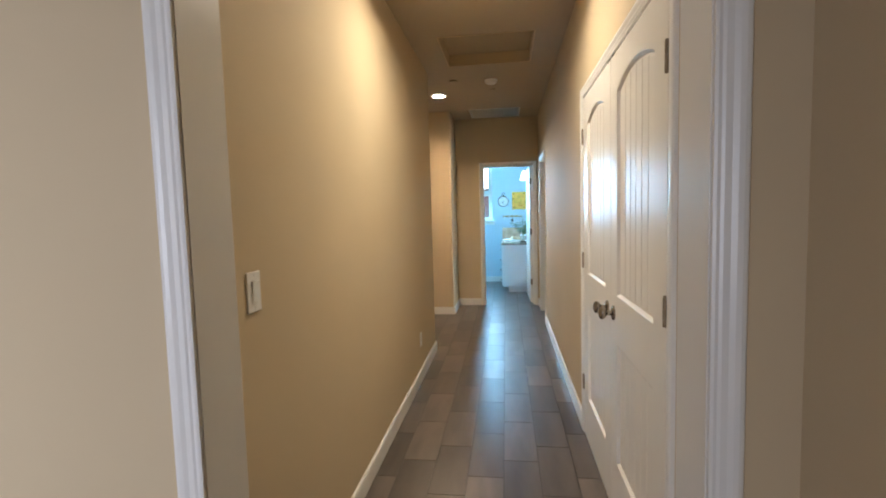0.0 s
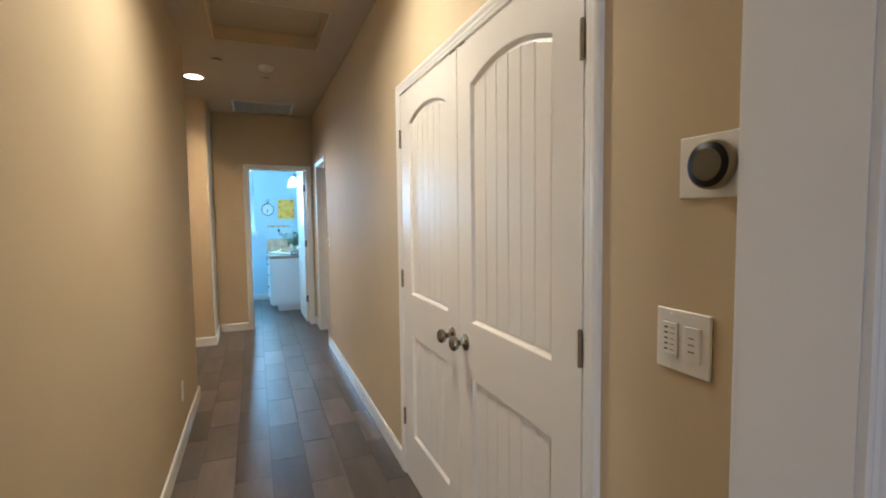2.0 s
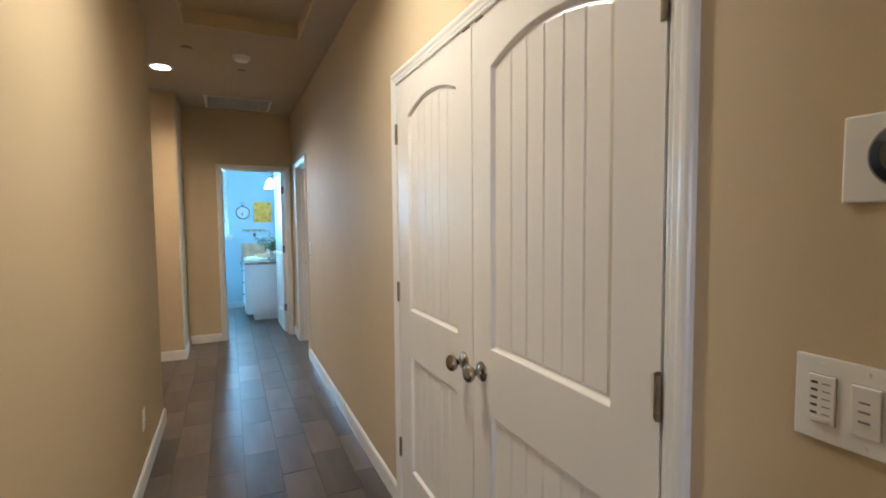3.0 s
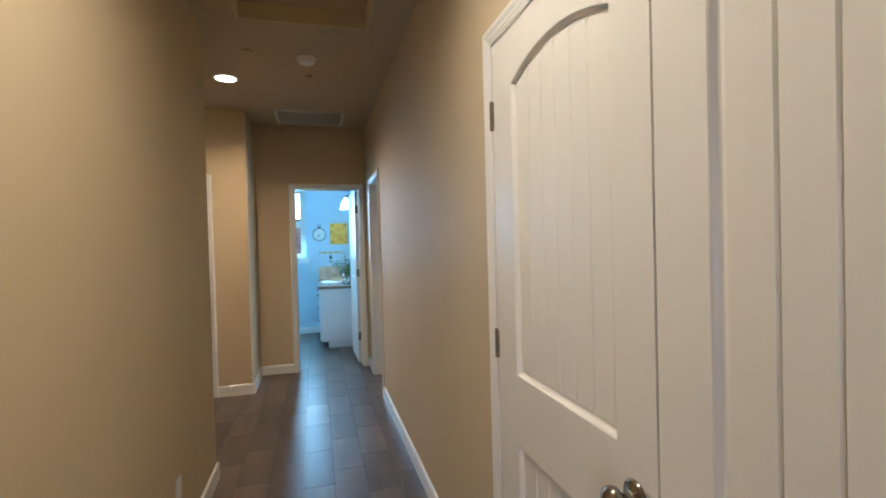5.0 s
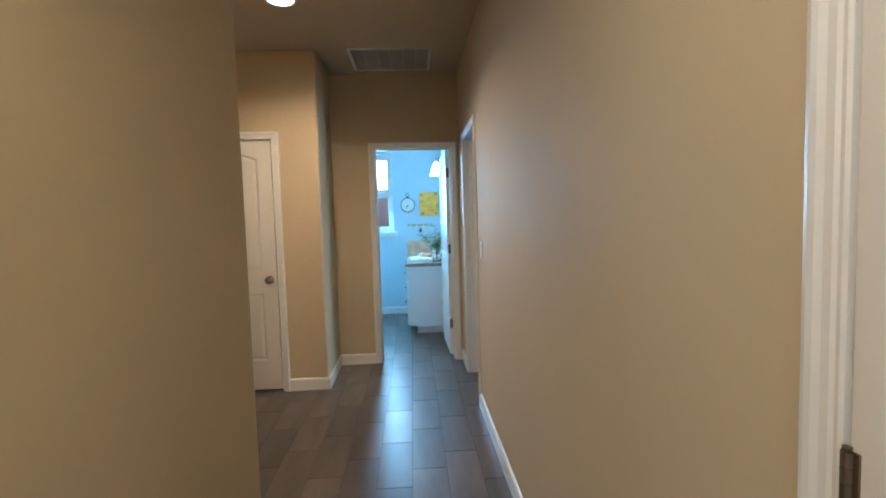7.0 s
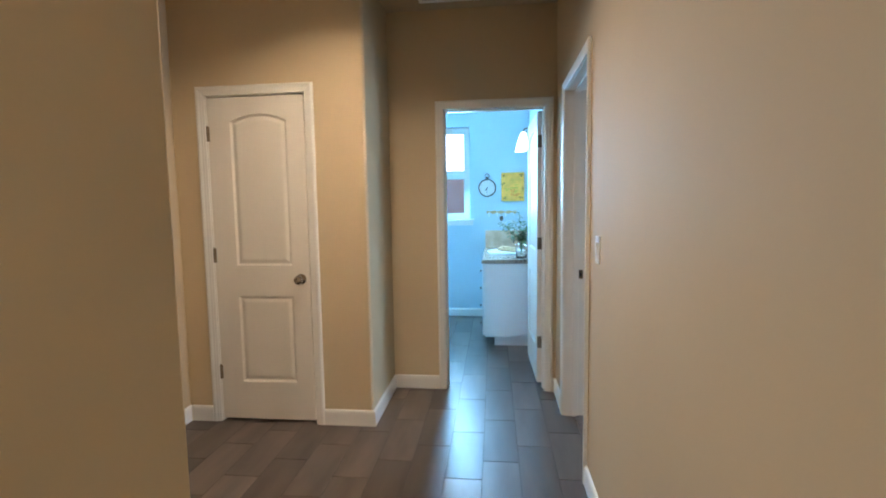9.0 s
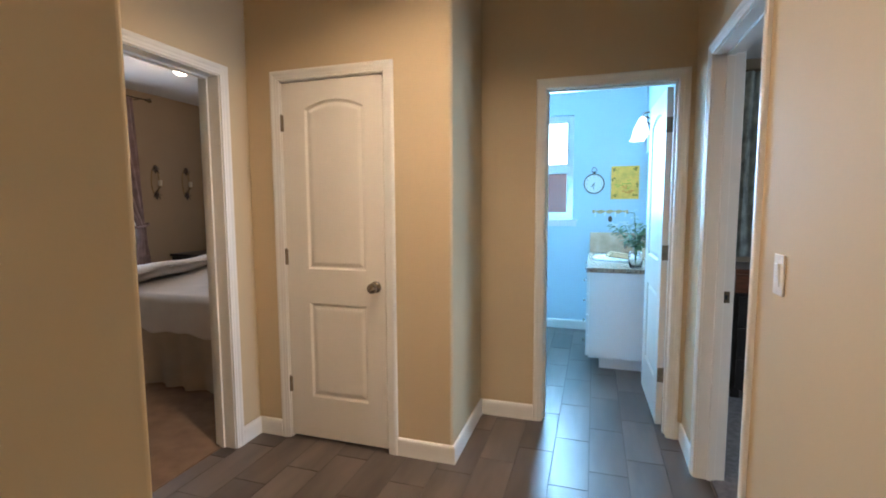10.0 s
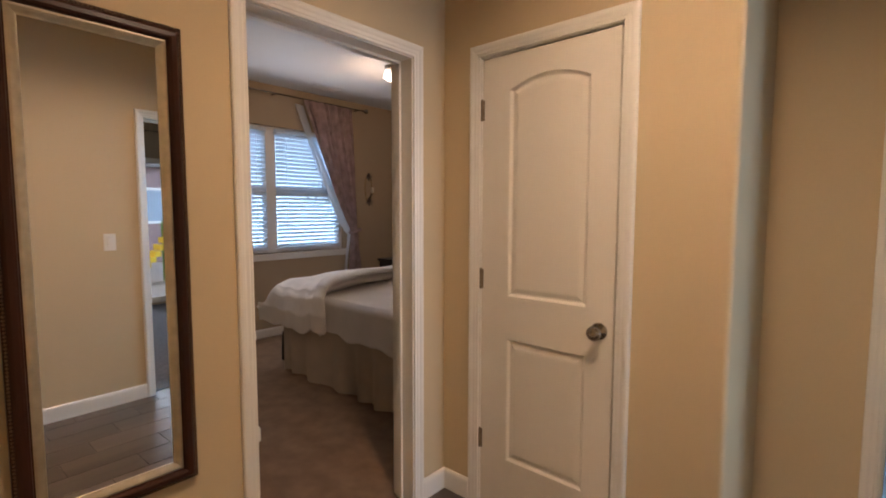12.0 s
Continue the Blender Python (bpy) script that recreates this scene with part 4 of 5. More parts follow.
see_through(BLIND, 0.55, (0.8, 0.88, 0.95))
DRAPE = mat("mauve_damask", (0.37, 0.26, 0.24), 0.7, var=0.3, vscale=11, bump=0.3, bscale=120, spec=0.3)
BLACKWOOD = mat("black_stained_wood", (0.014, 0.011, 0.01), 0.35, var=0.3, vscale=10)


def smooth01(t):
    t = max(0.0, min(1.0, t))
    return t * t * (3 - 2 * t)


def sheet(name, nu, nv, f, material, parent, label="", thick=0.0):
    bm = bmesh.new()
    g = [[bm.verts.new(f(i / nu, j / nv)) for j in range(nv + 1)] for i in range(nu + 1)]
    for i in range(nu):
        for j in range(nv):
            bm.faces.new((g[i][j], g[i + 1][j], g[i + 1][j + 1], g[i][j + 1]))
    if thick:
        bmesh.ops.recalc_face_normals(bm, faces=bm.faces)
        bmesh.ops.solidify(bm, geom=bm.faces[:], thickness=thick)
    return part(name, bm, material, parent, label, True)


window("window_2", face(-5.0, 0, 90), 6.45, 8.32, 0.92, 2.3, 0.12, "white double sash bedroom window with blinds", mullions=(7.385,))


def blind(y0, y1):
    b = thing("window_blind", face(-5.0, (y0 + y1) / 2, 90, 0.96), "white horizontal slat blind, slats half open", "blind", "bedroom blinds")
    w = (y1 - y0) / 2
    part("head_rail", box(-w, w, 0.004, 0.05, 1.275, 1.315, 0.003), BLIND, b)
    part("bottom_rail", box(-w, w, 0.006, 0.046, 0.0, 0.016, 0.003), BLIND, b)
    s0 = mesh_of("slat", box(-w + 0.004, w - 0.004, -0.024, 0.024, -0.0014, 0.0014), BLIND)
    for k in range(29):
        s = new("slat", s0)
        s.parent = b
        s.matrix_local = pose(0, 0.026, 0.045 + k * 0.043, -46)
    for u in (-w + 0.12, w - 0.12):
        part("ladder_cord", box(u - 0.002, u + 0.002, 0.0, 0.003, 0.016, 1.28), BLIND, b)


blind(6.5, 7.33)
blind(7.44, 8.27)

cr = thing("curtain_rod", pose(-4.91, 7.4, 2.63), "dark metal curtain rod with round finials", "curtain rod")
bm = bmesh.new()
tube(bm, [(0, -1.15, 0), (0, 1.19, 0)], 0.0075, 12)
part("rod", bm, NICKEL, cr, smooth=True)
for y in (-1.15, 1.19):
    bm = bmesh.new()
    s = -1 if y < 0 else 1
    lathe(bm, [(0.0001, -0.01), (0.014, -0.008), (0.014, 0.0), (0.01, 0.006), (0.022, 0.018), (0.028, 0.034), (0.022, 0.05), (0.0001, 0.06)], 20, Matrix.Translation((0, y, 0)) @ pose(0, 0, 0, -90 * s))
    part("finial", bm, NICKEL, cr, smooth=True)
for y in (-0.9, 0.0, 1.1):
    part("bracket", box(-0.09, 0.0, y - 0.008, y + 0.008, -0.012, 0.004, 0.002), BRONZE, cr)


def drape(name, label, material, yl, yr, folds, amp, x0, zt, zb):
    """A hanging curtain: yl and yr give its edges at each height."""
    c = thing(name, pose(0, 0, 0), label, "curtain")

    def f(u, v):
        z = zt + (zb - zt) * v
        a, b = yl(z), yr(z)
        squeeze = max(0.12, min(1.0, (b - a) / 0.7))
        ph = u * folds * 2 * math.pi
        return Vector((x0 + amp * (0.5 + 0.5 * squeeze) * (math.sin(ph) + 0.35 * math.sin(2.3 * ph + 3 * v)) + 0.012 * math.sin(9 * v + 5 * u), a + (b - a) * u + 0.012 * math.sin(ph * 0.5 + 4 * v), z))
    sheet("cloth", folds * 14, 46, f, material, c)
    return c


def yl_main(z):
    if z > 1.15:
        t = (2.58 - z) / (2.58 - 1.15)
        return 7.74 + 0.63 * (0.72 * t + 0.28 * t * t)
    return 8.37 - 0.05 * smooth01((1.15 - z) / 0.5)


def yr_main(z):
    if z > 1.15:
        return 8.4 + 0.05 * (2.58 - z) / 1.43
    return 8.47 + 0.05 * smooth01((1.15 - z) / 0.5)


dr = drape("window_curtain", "mauve damask curtain tied back beside the window", DRAPE, yl_main, yr_main, 7, 0.026, -4.90, 2.62, 0.06)
bm = bmesh.new()
tube(bm, [(-4.90 + 0.062 * math.cos(a * math.pi / 10), 8.42 + 0.075 * math.sin(a * math.pi / 10), 1.14 + 0.02 * math.sin(a * math.pi / 10)) for a in range(21)], 0.013, 8)
part("tieback", bm, DRAPE, dr, smooth=True)
SHEER = mat("sheer_white", (0.8, 0.8, 0.8), 0.8, var=0.04)
see_through(SHEER, 0.5, (0.85, 0.88, 0.92))
see_through(DRAPE, 0.12, (0.5, 0.36, 0.33))
drape("sheer_curtain", "white sheer lining curtain beside the damask curtain", SHEER, lambda z: yl_main(z) - (0.09 if z > 1.15 else 0.03), lambda z: yl_main(z) + 0.02, 2, 0.012, -4.955, 2.57, 0.06)

bed = thing("bed", pose(0.08, 0, 0), "bed with white linen, a folded quilt and beige skirt", "bed")
part("mattress", box(-3.98, -1.95, 6.86, 8.75, 0.36, 0.7, 0.07, 5), LINEN, bed, smooth=True)
part("box_spring", box(-3.96, -1.97, 6.89, 8.73, 0.16, 0.37, 0.02), SKIRT, bed)
for x, y in ((-4.0, 6.98), (-4.0, 8.66), (-2.02, 6.98), (-2.02, 8.66)):
    bm = bmesh.new()
    o = -0.22 if x < -3 else 0.0
    tube(bm, [(x + o, y, 0.008), (x + o + 0.01, y, 0.12), (x + o * 0.8, y, 0.26), (x + 0.03, y, 0.33)], [0.018, 0.022, 0.032, 0.03], 10)
    part("leg", bm, BLACKWOOD, bed, "black bed leg")


def blanket(u, v):
    # hangs down the near side with a wavy hem, then runs over the top
    x = -3.95 + u * 2.0
    hem = 0.47 - 0.07 * u + 0.012 * math.sin(u * 23) + 0.008 * math.sin(u * 51)
    if v < 0.4:
        t = v / 0.4
        return Vector((x, 6.82 - 0.01 * math.sin(u * 31) * (1 - t) - 0.008 * math.sin(u * 13), hem + (0.66 - hem) * t))
    if v < 0.55:
        a = (v - 0.4) / 0.15 * math.pi / 2
        return Vector((x, 6.82 + 0.06 * (1 - math.cos(a)) - 0.008 * math.sin(u * 13), 0.66 + 0.055 * math.sin(a)))
    t = (v - 0.55) / 0.45
    return Vector((x, 6.88 + t * 1.8, 0.715 + 0.006 * math.sin(u * 9 + t * 7)))


sheet("blanket", 90, 40, blanket, LINEN, bed, "white blanket with a wavy hem", 0.006)


def pleats(u, v):
    x = -3.97 + u * 2.0
    z = 0.46 - 0.455 * v
    a = 0.006 + 0.022 * v
    return Vector((x, 6.845 + a * math.sin(u * 46 + 1.5 * math.sin(u * 11)) + 0.012 * math.sin(u * 17) * v, z + 0.004 * math.sin(u * 19) * v))


sheet("bed_skirt", 160, 10, pleats, SKIRT, bed, "pleated beige skirt")


def pleats_foot(u, v):
    a = 0.006 + 0.022 * v
    return Vector((-3.97 + a * math.sin(u * 40), 6.86 + u * 1.84, 0.46 - 0.45 * v))


sheet("bed_skirt", 120, 8, pleats_foot, SKIRT, bed, "pleated beige skirt")

quilt = thing("quilt", pose(0.08, 0, 0), "thick white quilt folded over the foot of the bed", "quilt")


def quilt_f(u, v, lift=0.0, grow=0.0):
    # v runs from the near hem up over the edge and across the bed; u from the foot to the fold
    path = [(6.785, 0.415), (6.765, 0.56), (6.79, 0.67), (6.85, 0.745), (6.99, 0.782), (7.3, 0.79), (7.9, 0.785), (8.5, 0.78)]
    s = v * (len(path) - 1)
    i = min(int(s), len(path) - 2)
    t = s - i
    t2 = t
    y = path[i][0] + (path[i + 1][0] - path[i][0]) * t2
    z = path[i][1] + (path[i + 1][1] - path[i][1]) * t2
    xe = -3.36 - 0.36 * (max(y, 6.85) - 6.85) + 0.03 * math.sin(v * 9)
    x = -4.24 + (xe + 4.24) * u
    over = smooth01((0.26 - u) / 0.26)
    z -= over * (0.05 + 0.24 * over) * smooth01(v * 2.6 - 0.3)
    z += 0.014 * math.sin(u * 7 + v * 11) * math.sin(v * 17 - u * 5) + 0.008 * math.sin(u * 23 + v * 9)
    roll = smooth01((u - 0.78) / 0.22)
    z += 0.035 * math.sin(roll * math.pi) + lift
    y -= 0.02 * math.sin(u * 9 + 2) * (1 - smooth01(v * 3)) + grow
    return Vector((x, y, z))


sheet("quilt_top", 60, 80, quilt_f, QUILT, quilt, thick=0.05)


def fold_f(u, v):
    a = quilt_f(0.93, v)
    ang = u * 2 * math.pi
    w = 0.085 + 0.012 * math.sin(v * 13)
    n = 1.0 if v > 0.35 else v / 0.35
    return a + Vector((0.05 + w * math.cos(ang), -0.035 * (1 - n) * math.sin(ang), (0.022 + 0.026 * math.sin(ang)) * n))


sheet("quilt_fold", 18, 70, fold_f, QUILT, quilt, "rolled fold of the quilt")

# sconces
GOLD = mat("aged_gold", (0.4, 0.28, 0.14), 0.4, 0.8, var=0.3, vscale=30)


def sconce(y):
    s = thing("candle_sconce", face(-5.0, y, 90, 1.68), "dark bronze candle sconce with a leaf frame", "sconce", "bedroom wall sconces")
    bm = bmesh.new()
    tube(bm, [(0.055 * math.cos(a * math.pi / 14), -0.012, 0.17 * math.sin(a * math.pi / 14)) for a in range(29)], 0.007, 8)
    part("oval_frame", bm, GOLD, s, smooth=True)
    for zc in (0.16, -0.16):
        bm = bmesh.new()
        for k in range(7):
            leaf_shape(bm, Vector((0, -0.02, zc)), Vector((math.cos(k * 0.9), -0.3, math.sin(k * 0.9))), 0.06, 0.02)
        lathe(bm, [(0.0001, -0.022), (0.02, -0.016), (0.026, 0), (0.02, 0.016), (0.0001, 0.022)], 14, Matrix.Translation((0, -0.025, zc)))
        part("leaf_cluster", bm, CLOCKRIM, s)
    bm = bmesh.new()
    tube(bm, [(0, -0.012, -0.14), (0.0, -0.05, -0.1), (0.0, -0.09, -0.07)], 0.006, 8)
    part("arm", bm, CLOCKRIM, s, smooth=True)
    bm = bmesh.new()
    lathe(bm, [(0.0001, 0), (0.034, 0.004), (0.036, 0.012), (0.0001, 0.012)], 18, Matrix.Translation((0, -0.09, -0.075)))
    part("dish", bm, GOLD, s)
    bm = bmesh.new()
    lathe(bm, [(0.0001, 0), (0.02, 0), (0.02, 0.07), (0.0001, 0.072)], 16, Matrix.Translation((0, -0.09, -0.062)))
    part("candle", bm, mat("ivory_wax", (0.72, 0.66, 0.52), 0.5), s)


sconce(8.71)
sconce(9.17)

# dark dresser with a dark box on it
ds = thing("dresser", pose(-4.76, 9.5, 0.006), "black-stained wooden dresser against the wall", "dresser")
part("body", box(-0.22, 0.22, -0.62, 0.62, 0.08, 0.72, 0.006), BLACKWOOD, ds)
part("top", box(-0.235, 0.235, -0.64, 0.64, 0.72, 0.75, 0.006), BLACKWOOD, ds)
for y in (-0.57, 0.57):
    for x in (-0.18, 0.18):
        part("foot", box(x - 0.03, x + 0.03, y - 0.03, y + 0.03, 0, 0.08, 0.005), BLACKWOOD, ds)
for r in range(3):
    for y in (-0.31, 0.31):
        dw = part("drawer_front", box(0.22, 0.236, y - 0.295, y + 0.295, 0.1 + r * 0.205, 0.295 + r * 0.205, 0.004), BLACKWOOD, ds)
        bm = bmesh.new()
        lathe(bm, [(0.0001, 0), (0.006, 0), (0.006, 0.012), (0.014, 0.02), (0.0001, 0.026)], 14, pose(0.236, y, 0.2 + r * 0.205, 0, 90))
        part("drawer_knob", bm, CLOCKRIM, dw, smooth=True)
tv = thing("television", pose(-4.74, 9.62, 0.756), "black flat television standing on the dresser", "television")
part("screen", box(-0.02, 0.02, -0.32, 0.32, 0.05, 0.42, 0.006), BLACK, tv)
part("stand", box(-0.09, 0.09, -0.14, 0.14, 0, 0.012, 0.004), BLACK, tv)
part("neck", box(-0.025, 0.015, -0.05, 0.05, 0.012, 0.06, 0.003), BLACK, tv)

cv = thing("ceiling_vent", pose(-4.67, 7.86, H), "small white louvred vent in the bedroom ceiling", "air vent")
part("frame", frame_ring(-0.08, 0.08, -0.17, 0.17, [(0, 0), (0.004, 0.006), (0.02, 0.008), (0.022, 0.0)]), VG, cv).matrix_local = pose(0, 0, 0, 90)
part("backing", box(-0.06, 0.06, -0.15, 0.15, -0.002, -0.0005), mat("vent_shade_dark", (0.12, 0.12, 0.12), 0.8), cv)
for k in range(8):
    part("slat", box(-0.055 + k * 0.0155, -0.049 + k * 0.0155, -0.15, 0.15, -0.007, -0.003), VG, cv)

cl = thing("bedroom_ceiling_light", pose(-3.55, 7.82, H), "ceiling light with small lit glass shades", "ceiling light")
bm = bmesh.new()
lathe(bm, [(0.0001, 0), (0.07, 0), (0.06, -0.03), (0.02, -0.05), (0.0001, -0.05)], 24)
part("canopy", bm, NICKEL, cl, smooth=True)
for k in range(3):
    bm = bmesh.new()
    a = k * 2.094 + 0.5
    lathe(bm, [(0.0001, -0.04), (0.02, -0.045), (0.035, -0.08), (0.045, -0.115), (0.0001, -0.115)], 18, Matrix.Translation((0.05 * math.cos(a), 0.05 * math.sin(a), 0)))
    part("glass_shade", bm, SHADE_GLOW, cl, "glowing glass shade", True)
    bm = bmesh.new()
    tube(bm, [(0.02 * math.cos(a), 0.02 * math.sin(a), -0.035), (0.05 * math.cos(a), 0.05 * math.sin(a), -0.045)], 0.007, 8)
    part("arm", bm, NICKEL, cl, smooth=True)

# ---------------------------------------------------------------- side room
SILVER = mat("silver_damask", (0.33, 0.35, 0.31), 0.55, var=0.5, vscale=9, bump=0.3, bscale=90)
sc = thing("side_room_curtain", pose(0, 0, 0), "silver-grey damask curtain hanging against the wall", "curtain")
sheet("cloth", 120, 30, lambda u, v: Vector((1.36 + u * 1.1 + 0.01 * math.sin(u * 40 + 3 * v), 9.4 + 0.03 * math.sin(u * 56 + math.sin(v * 3)), 2.6 - 1.75 * v)), SILVER, sc, thick=0.002)
rr = thing("side_room_curtain_rod", pose(0, 0, 0), "dark curtain rod on the wall", "curtain rod")
bm = bmesh.new()
tube(bm, [(1.28, 9.4, 2.61), (2.6, 9.4, 2.61)], 0.012, 10)
part("rod", bm, BRONZE, rr, smooth=True)
for x in (1.4, 2.5):
    part("bracket", box(x - 0.008, x + 0.008, 9.4, 9.475, 2.6, 2.612), BRONZE, rr)

MAHOG = mat("red_brown_wood", (0.1, 0.035, 0.018), 0.3, var=0.35, vscale=10, stretch=(1, 6, 6))
sd = thing("side_room_dresser", pose(1.62, 8.05, 0.006), "dark red-brown wooden dresser by the doorway", "dresser")
part("body", box(-0.48, 0.48, -0.22, 0.22, 0.06, 0.88, 0.005), BLACKWOOD, sd)
part("top", box(-0.5, 0.5, -0.24, 0.24, 0.88, 0.915, 0.008), MAHOG, sd)
part("frieze", box(-0.48, 0.48, -0.232, -0.22, 0.75, 0.88, 0.003), MAHOG, sd)
for r in range(3):
    dw = part("drawer_front", box(-0.45, 0.45, -0.236, -0.22, 0.08 + r * 0.22, 0.285 + r * 0.22, 0.004), BLACKWOOD, sd)
    part("drawer_pull", box(-0.06, 0.06, -0.25, -0.236, 0.17 + r * 0.22, 0.185 + r * 0.22, 0.004), CLOCKRIM, dw)
for x in (-0.44, 0.44):
    part("foot", box(x - 0.03, x + 0.03, -0.2, 0.2, 0, 0.06, 0.004), BLACKWOOD, sd)
bk = thing("storage_bin", pose(1.45, 7.97, 0.921), "dark navy fabric bin standing on the dresser", "bin")
bm = bmesh.new()
lathe(bm, [(0.0001, 0), (0.1, 0), (0.125, 0.02), (0.132, 0.12), (0.136, 0.15), (0.122, 0.15), (0.118, 0.03), (0.0001, 0.02)], 28)
part("bin_body", bm, mat("navy_cloth", (0.02, 0.025, 0.05), 0.85, bump=0.4), bk, smooth=True)
wb = thing("printed_sign", pose(1.5, 8.2, 0.921), "white upright sign board with a small dark cup print", "sign")
part("board", box(-0.16, 0.16, -0.012, 0.012, 0.12, 0.54, 0.004), mat("white_board", (0.8, 0.8, 0.76), 0.6), wb)
part("easel_leg", box(-0.13, -0.11, -0.01, 0.01, 0.0, 0.12, 0.002), MAHOG, wb)
part("easel_leg", box(0.11, 0.13, -0.01, 0.01, 0.0, 0.12, 0.002), MAHOG, wb)
part("cup_print", box(-0.04, 0.02, -0.0145, -0.0125, 0.38, 0.43, 0.001), PRINT_SLOT_DARK, wb)

pd = window("window_3", face(4.5, 0, -90), -8.6, -6.0, 0.03, 2.15, 0.12, "white framed glass patio door to the garden", mullions=(-7.62,), rail=False, sill=0)
part("handle", box(-7.56, -7.53, 0.02, 0.05, 0.95, 1.2, 0.004), CLOCKRIM, pd)
pc3 = thing("patio_door_curtain", pose(0, 0, 0), "grey damask curtain gathered beside the patio door", "curtain")
sheet("cloth", 60, 30, lambda u, v: Vector((4.42 + 0.03 * math.sin(u * 40), 7.55 + 0.5 * smooth01(v * 2.2) + u * (0.75 - 0.45 * smooth01(v * 2.2)), 2.5 - 2.3 * v)), SILVER, pc3, thick=0.002)
pr = thing("patio_door_rod", pose(4.42, 7.3, 2.52), "dark curtain rod above the patio door", "curtain rod")
bm = bmesh.new()
tube(bm, [(0, -1.5, 0), (0, 1.5, 0)], 0.012, 10)
part("rod", bm, BRONZE, pr, smooth=True)
for y in (-1.4, 1.4):
    part("bracket", box(0, 0.08, y - 0.008, y + 0.008, -0.01, 0.004), BRONZE, pr)

# ---------------------------------------------------------------- outside the windows
ground = slab("ground", -60, 60, -60, 60, -0.4, -0.2, mat("pale_concrete_ground", (0.4, 0.38, 0.35), 0.9, var=0.15, vscale=2), "pale concrete garden ground", "ground")
FENCE = mat("mauve_stucco", (0.3, 0.2, 0.19), 0.9, var=0.08, vscale=3, bump=0.5, bscale=60)
nb = thing("neighbour_wall", pose(-2, 12.2, -0.2), "mauve stucco garden wall behind the bathroom", "garden wall")
part("wall", box(-5, 5, 0, 0.2, 0, 2.12), FENCE, nb)
part("coping", box(-5.05, 5.05, -0.04, 0.24, 2.12, 2.18, 0.01), FENCE, nb)
hs = thing("neighbour_house", pose(13, 10.5, -0.2), "brown neighbouring house with a white window", "house")
part("wall", box(0, 0.3, -8, 8, 0, 2.9), FENCE, hs)
part("roof", box(-0.4, 3, -8.4, 8.4, 2.9, 3.05, 0.02), mat("roof_grey", (0.2, 0.18, 0.17), 0.9), hs)
hw = part("window", box(-0.05, 0.0, -1.0, 0.2, 1.2, 2.3, 0.01), TRIM, hs)
part("pane", box(-0.06, -0.05, -0.92, 0.12, 1.28, 2.22), mat("house_pane", (0.25, 0.3, 0.36), 0.1), hw)
YEL = mat("yellow_plastic", (0.8, 0.55, 0.03), 0.4)
GRN = mat("green_plastic", (0.12, 0.26, 0.05), 0.4)
sl = thing("play_slide", pose(8.2, 8.6, -0.2), "yellow and green plastic garden slide", "slide")
bm = bmesh.new()
for k in range(12):
    t = k / 11
    bx(bm, -0.2, 0.2, -0.9 + t * 1.1, -0.9 + (t + 0.1) * 1.1, 0.1 + 0.95 * t * t, 0.14 + 0.95 * t * t + 0.08)
part("chute", bm, YEL, sl)
bm = bmesh.new()
bx(bm, -0.3, -0.24, 0.2, 0.9, 0, 1.35, 0.02)
bx(bm, 0.24, 0.3, 0.2, 0.9, 0, 1.35, 0.02)
part("side_panels", bm, GRN, sl)
part("platform", box(-0.24, 0.24, 0.25, 0.85, 1.0, 1.05, 0.01), GRN, sl)


def tree(x, y, h, seed):
    t = thing("tree", pose(x, y, -0.2), "leafy green garden tree", "tree", "garden trees")
    r = random.Random(seed)
    bm = bmesh.new()
    tube(bm, [(0, 0, 0), (0.03, 0.02, h * 0.3), (0.0, 0.05, h * 0.6)], [0.12, 0.09, 0.05], 10)
    ends = []
    for k in range(9):
        a = k * 0.7 * 2
        e = Vector((math.cos(a) * h * 0.25 * r.uniform(0.5, 1.1), math.sin(a) * h * 0.25 * r.uniform(0.5, 1.1), h * r.uniform(0.55, 0.95)))
        tube(bm, [(0, 0.03, h * 0.45), tuple(e * 0.6 + Vector((0, 0, h * 0.2))), tuple(e)], [0.045, 0.03, 0.012], 6)
        ends.append(e)
    part("trunk", bm, mat("bark", (0.12, 0.09, 0.06), 0.9), t)
    bm = bmesh.new()
    for e in ends:
        for k in range(130):
            c = e + Vector((r.gauss(0, 0.3), r.gauss(0, 0.3), r.gauss(0, 0.25)))
            leaf_shape(bm, c, Vector((r.uniform(-1, 1), r.uniform(-1, 1), r.uniform(-0.5, 0.5))), r.uniform(0.09, 0.16), r.uniform(0.03, 0.05))
    part("crown", bm, LEAF, t)


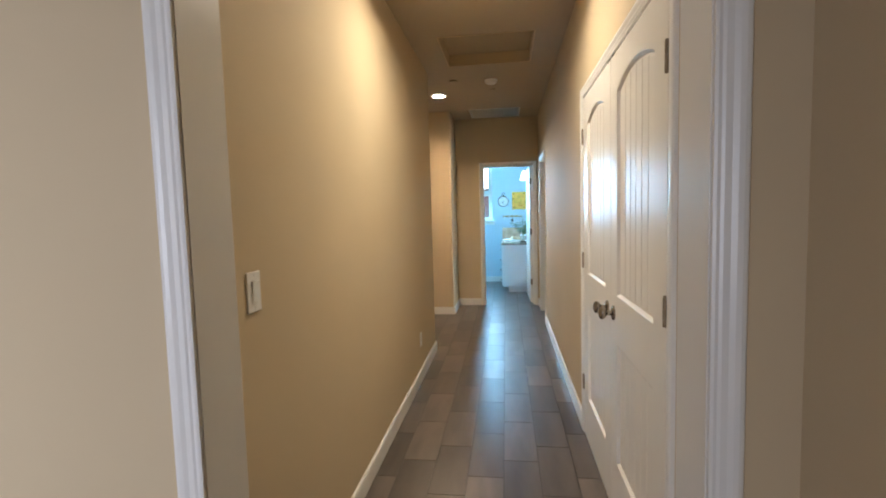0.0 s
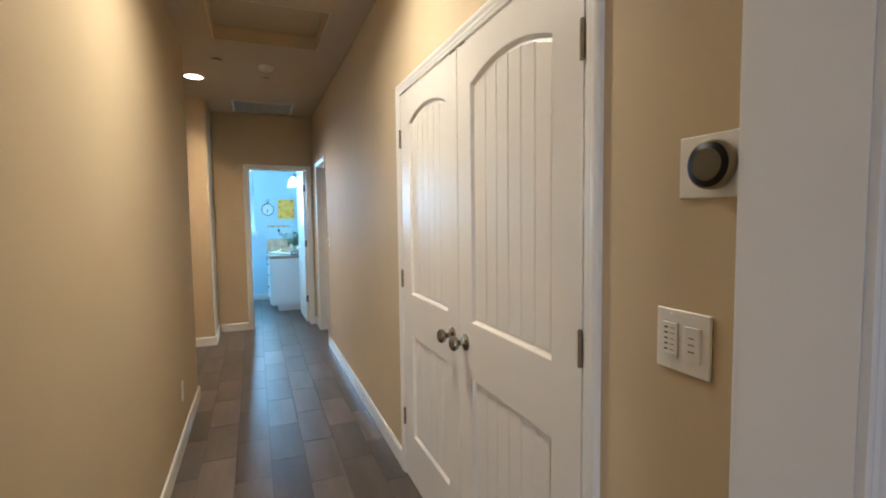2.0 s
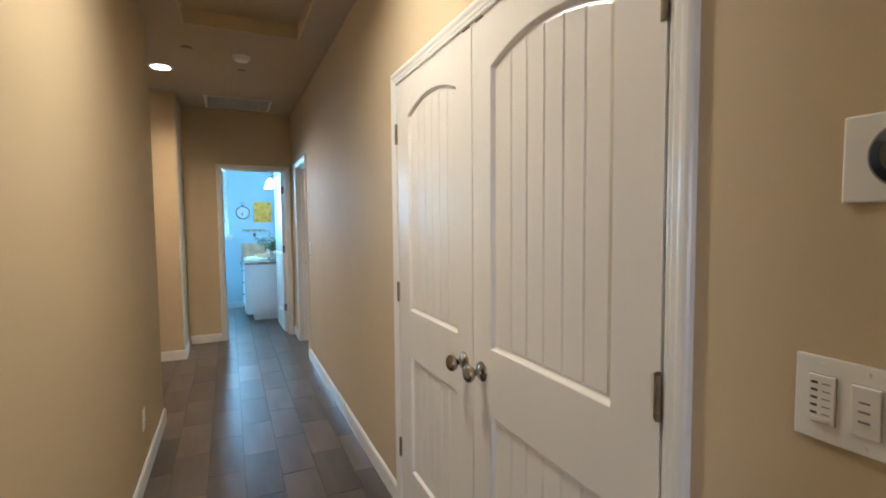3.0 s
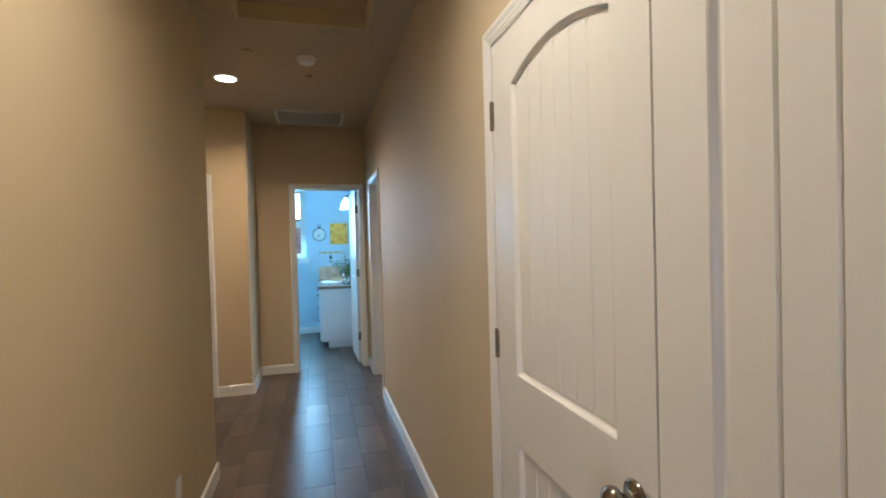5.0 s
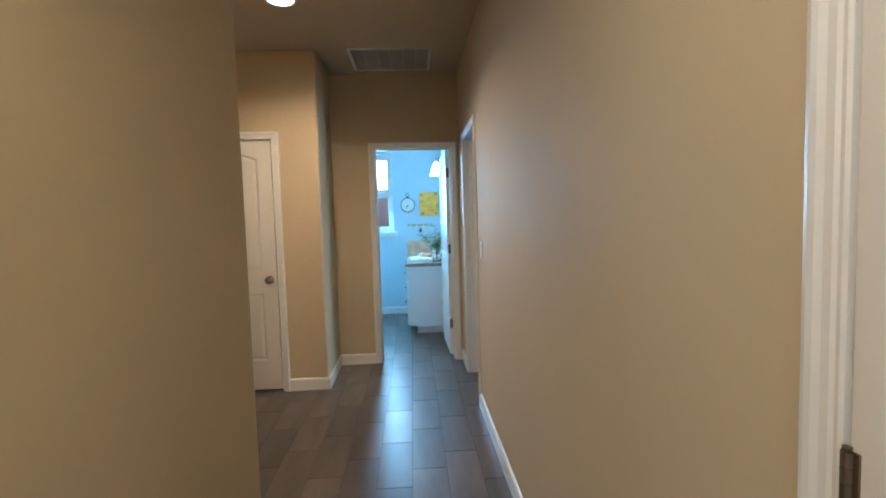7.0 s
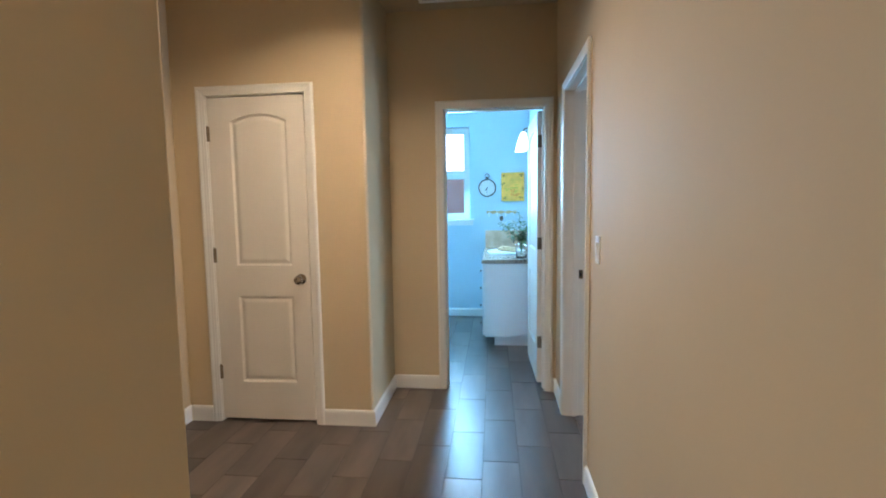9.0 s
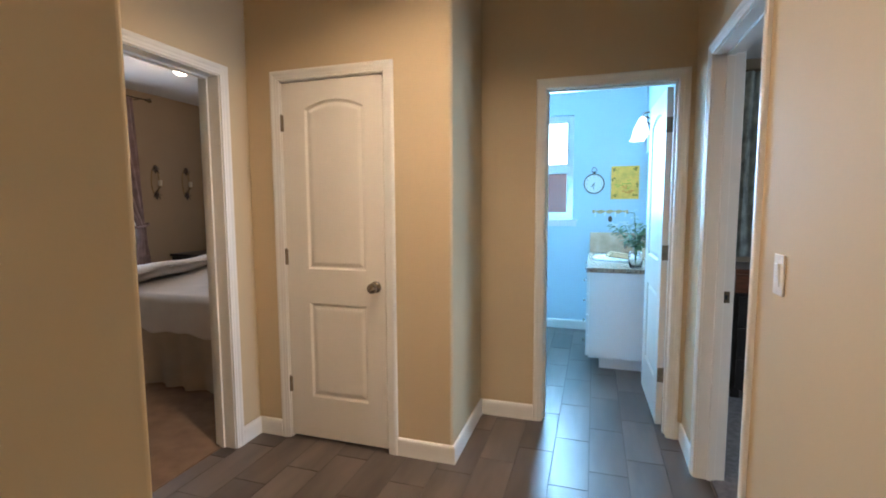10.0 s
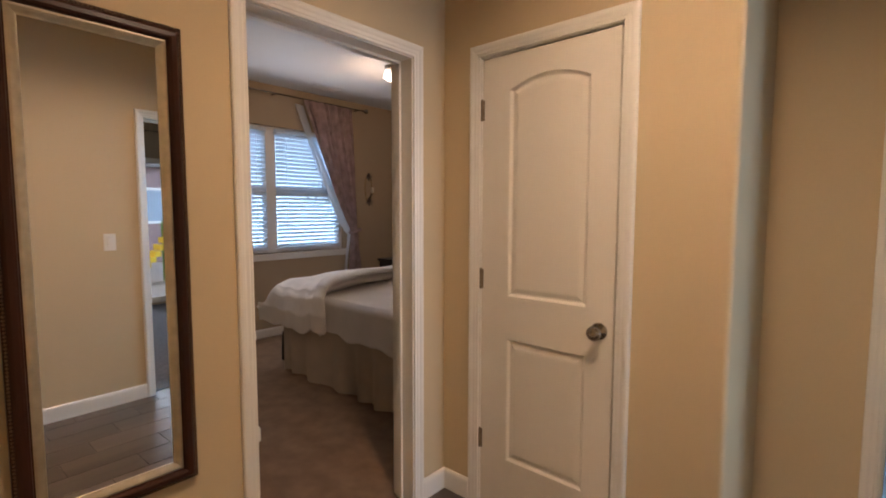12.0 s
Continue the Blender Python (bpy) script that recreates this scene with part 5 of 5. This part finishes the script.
bd = slab("backdrop_west", -16, -15.9, -8, 32, -1, 14, glow("bright_hazy_sky_west", (0.46, 0.74, 1.0), 2.0), "bright hazy sky beyond the bedroom window", "backdrop")
slab("backdrop_north", -14, 14, 30, 30.1, -1, 16, glow("bright_hazy_sky_north", (0.85, 0.94, 1.0), 2.5), "bright hazy sky beyond the bathroom window", "backdrop")
slab("backdrop_east", 30, 30.1, -20, 40, -1, 18, glow("bright_hazy_sky_east", (0.8, 0.92, 1.0), 1.6), "bright hazy sky beyond the garden", "backdrop")
tree(10.5, 7.6, 3.8, 3)
tree(-10.5, 13.0, 3.6, 5)
tree(-9.5, 16.5, 4.2, 8)

# ---------------------------------------------------------------- floor planks
PW, PL = 0.1895, 0.4915
bm = box(-PW / 2 + 0.0016, PW / 2 - 0.0016, -PL / 2 + 0.0016, PL / 2 - 0.0016, -0.01, 0.0)
top = [e for e in bm.edges if all(v.co.z > -0.001 for v in e.verts)]
bmesh.ops.bevel(bm, geom=top, offset=0.0009, segments=1, affect="EDGES")
plank_mesh = mesh_of("plank", bm, PLANK)
cut_mesh = {}


def cut_plank(x0, x1, y0, y1):
    key = (round(x1 - x0, 3), round(y1 - y0, 3))
    if key not in cut_mesh:
        w, l = (x1 - x0) / 2 - 0.0016, (y1 - y0) / 2 - 0.0016
        b = box(-w, w, -l, l, -0.01, 0.0)
        es = [e for e in b.edges if all(v.co.z > -0.001 for v in e.verts)]
        bmesh.ops.bevel(b, geom=es, offset=0.0009, segments=1, affect="EDGES")
        cut_mesh[key] = mesh_of("plank", b, PLANK)
    return cut_mesh[key]


for k in range(-10, 5):
    x0 = 0.0235 + PW * k
    x1 = x0 + PW
    spans = []
    if x1 > -0.49:
        spans.append((0.3, 9.47))
    else:
        spans.append((4.5, 6.5))
    for s0, s1 in spans:
        y = 4.942 + 0.1745 * k
        y -= math.ceil((y - s0) / PL) * PL
        while y < s1:
            a, b = max(y, s0), min(y + PL, s1)
            if b - a > 0.03:
                ob = new("plank", cut_plank(max(x0, -1.78), min(x1, 0.79), a, b))
                ob.location = ((max(x0, -1.78) + min(x1, 0.79)) / 2, (a + b) / 2, 0)
                ob.parent = floor
            y += PL
slab("floor_bathroom_side", -1.4, -0.56, 7.22, 9.476, -0.002, 0.0, PLANK, "grey-brown tile floor of the bathroom", "floor")
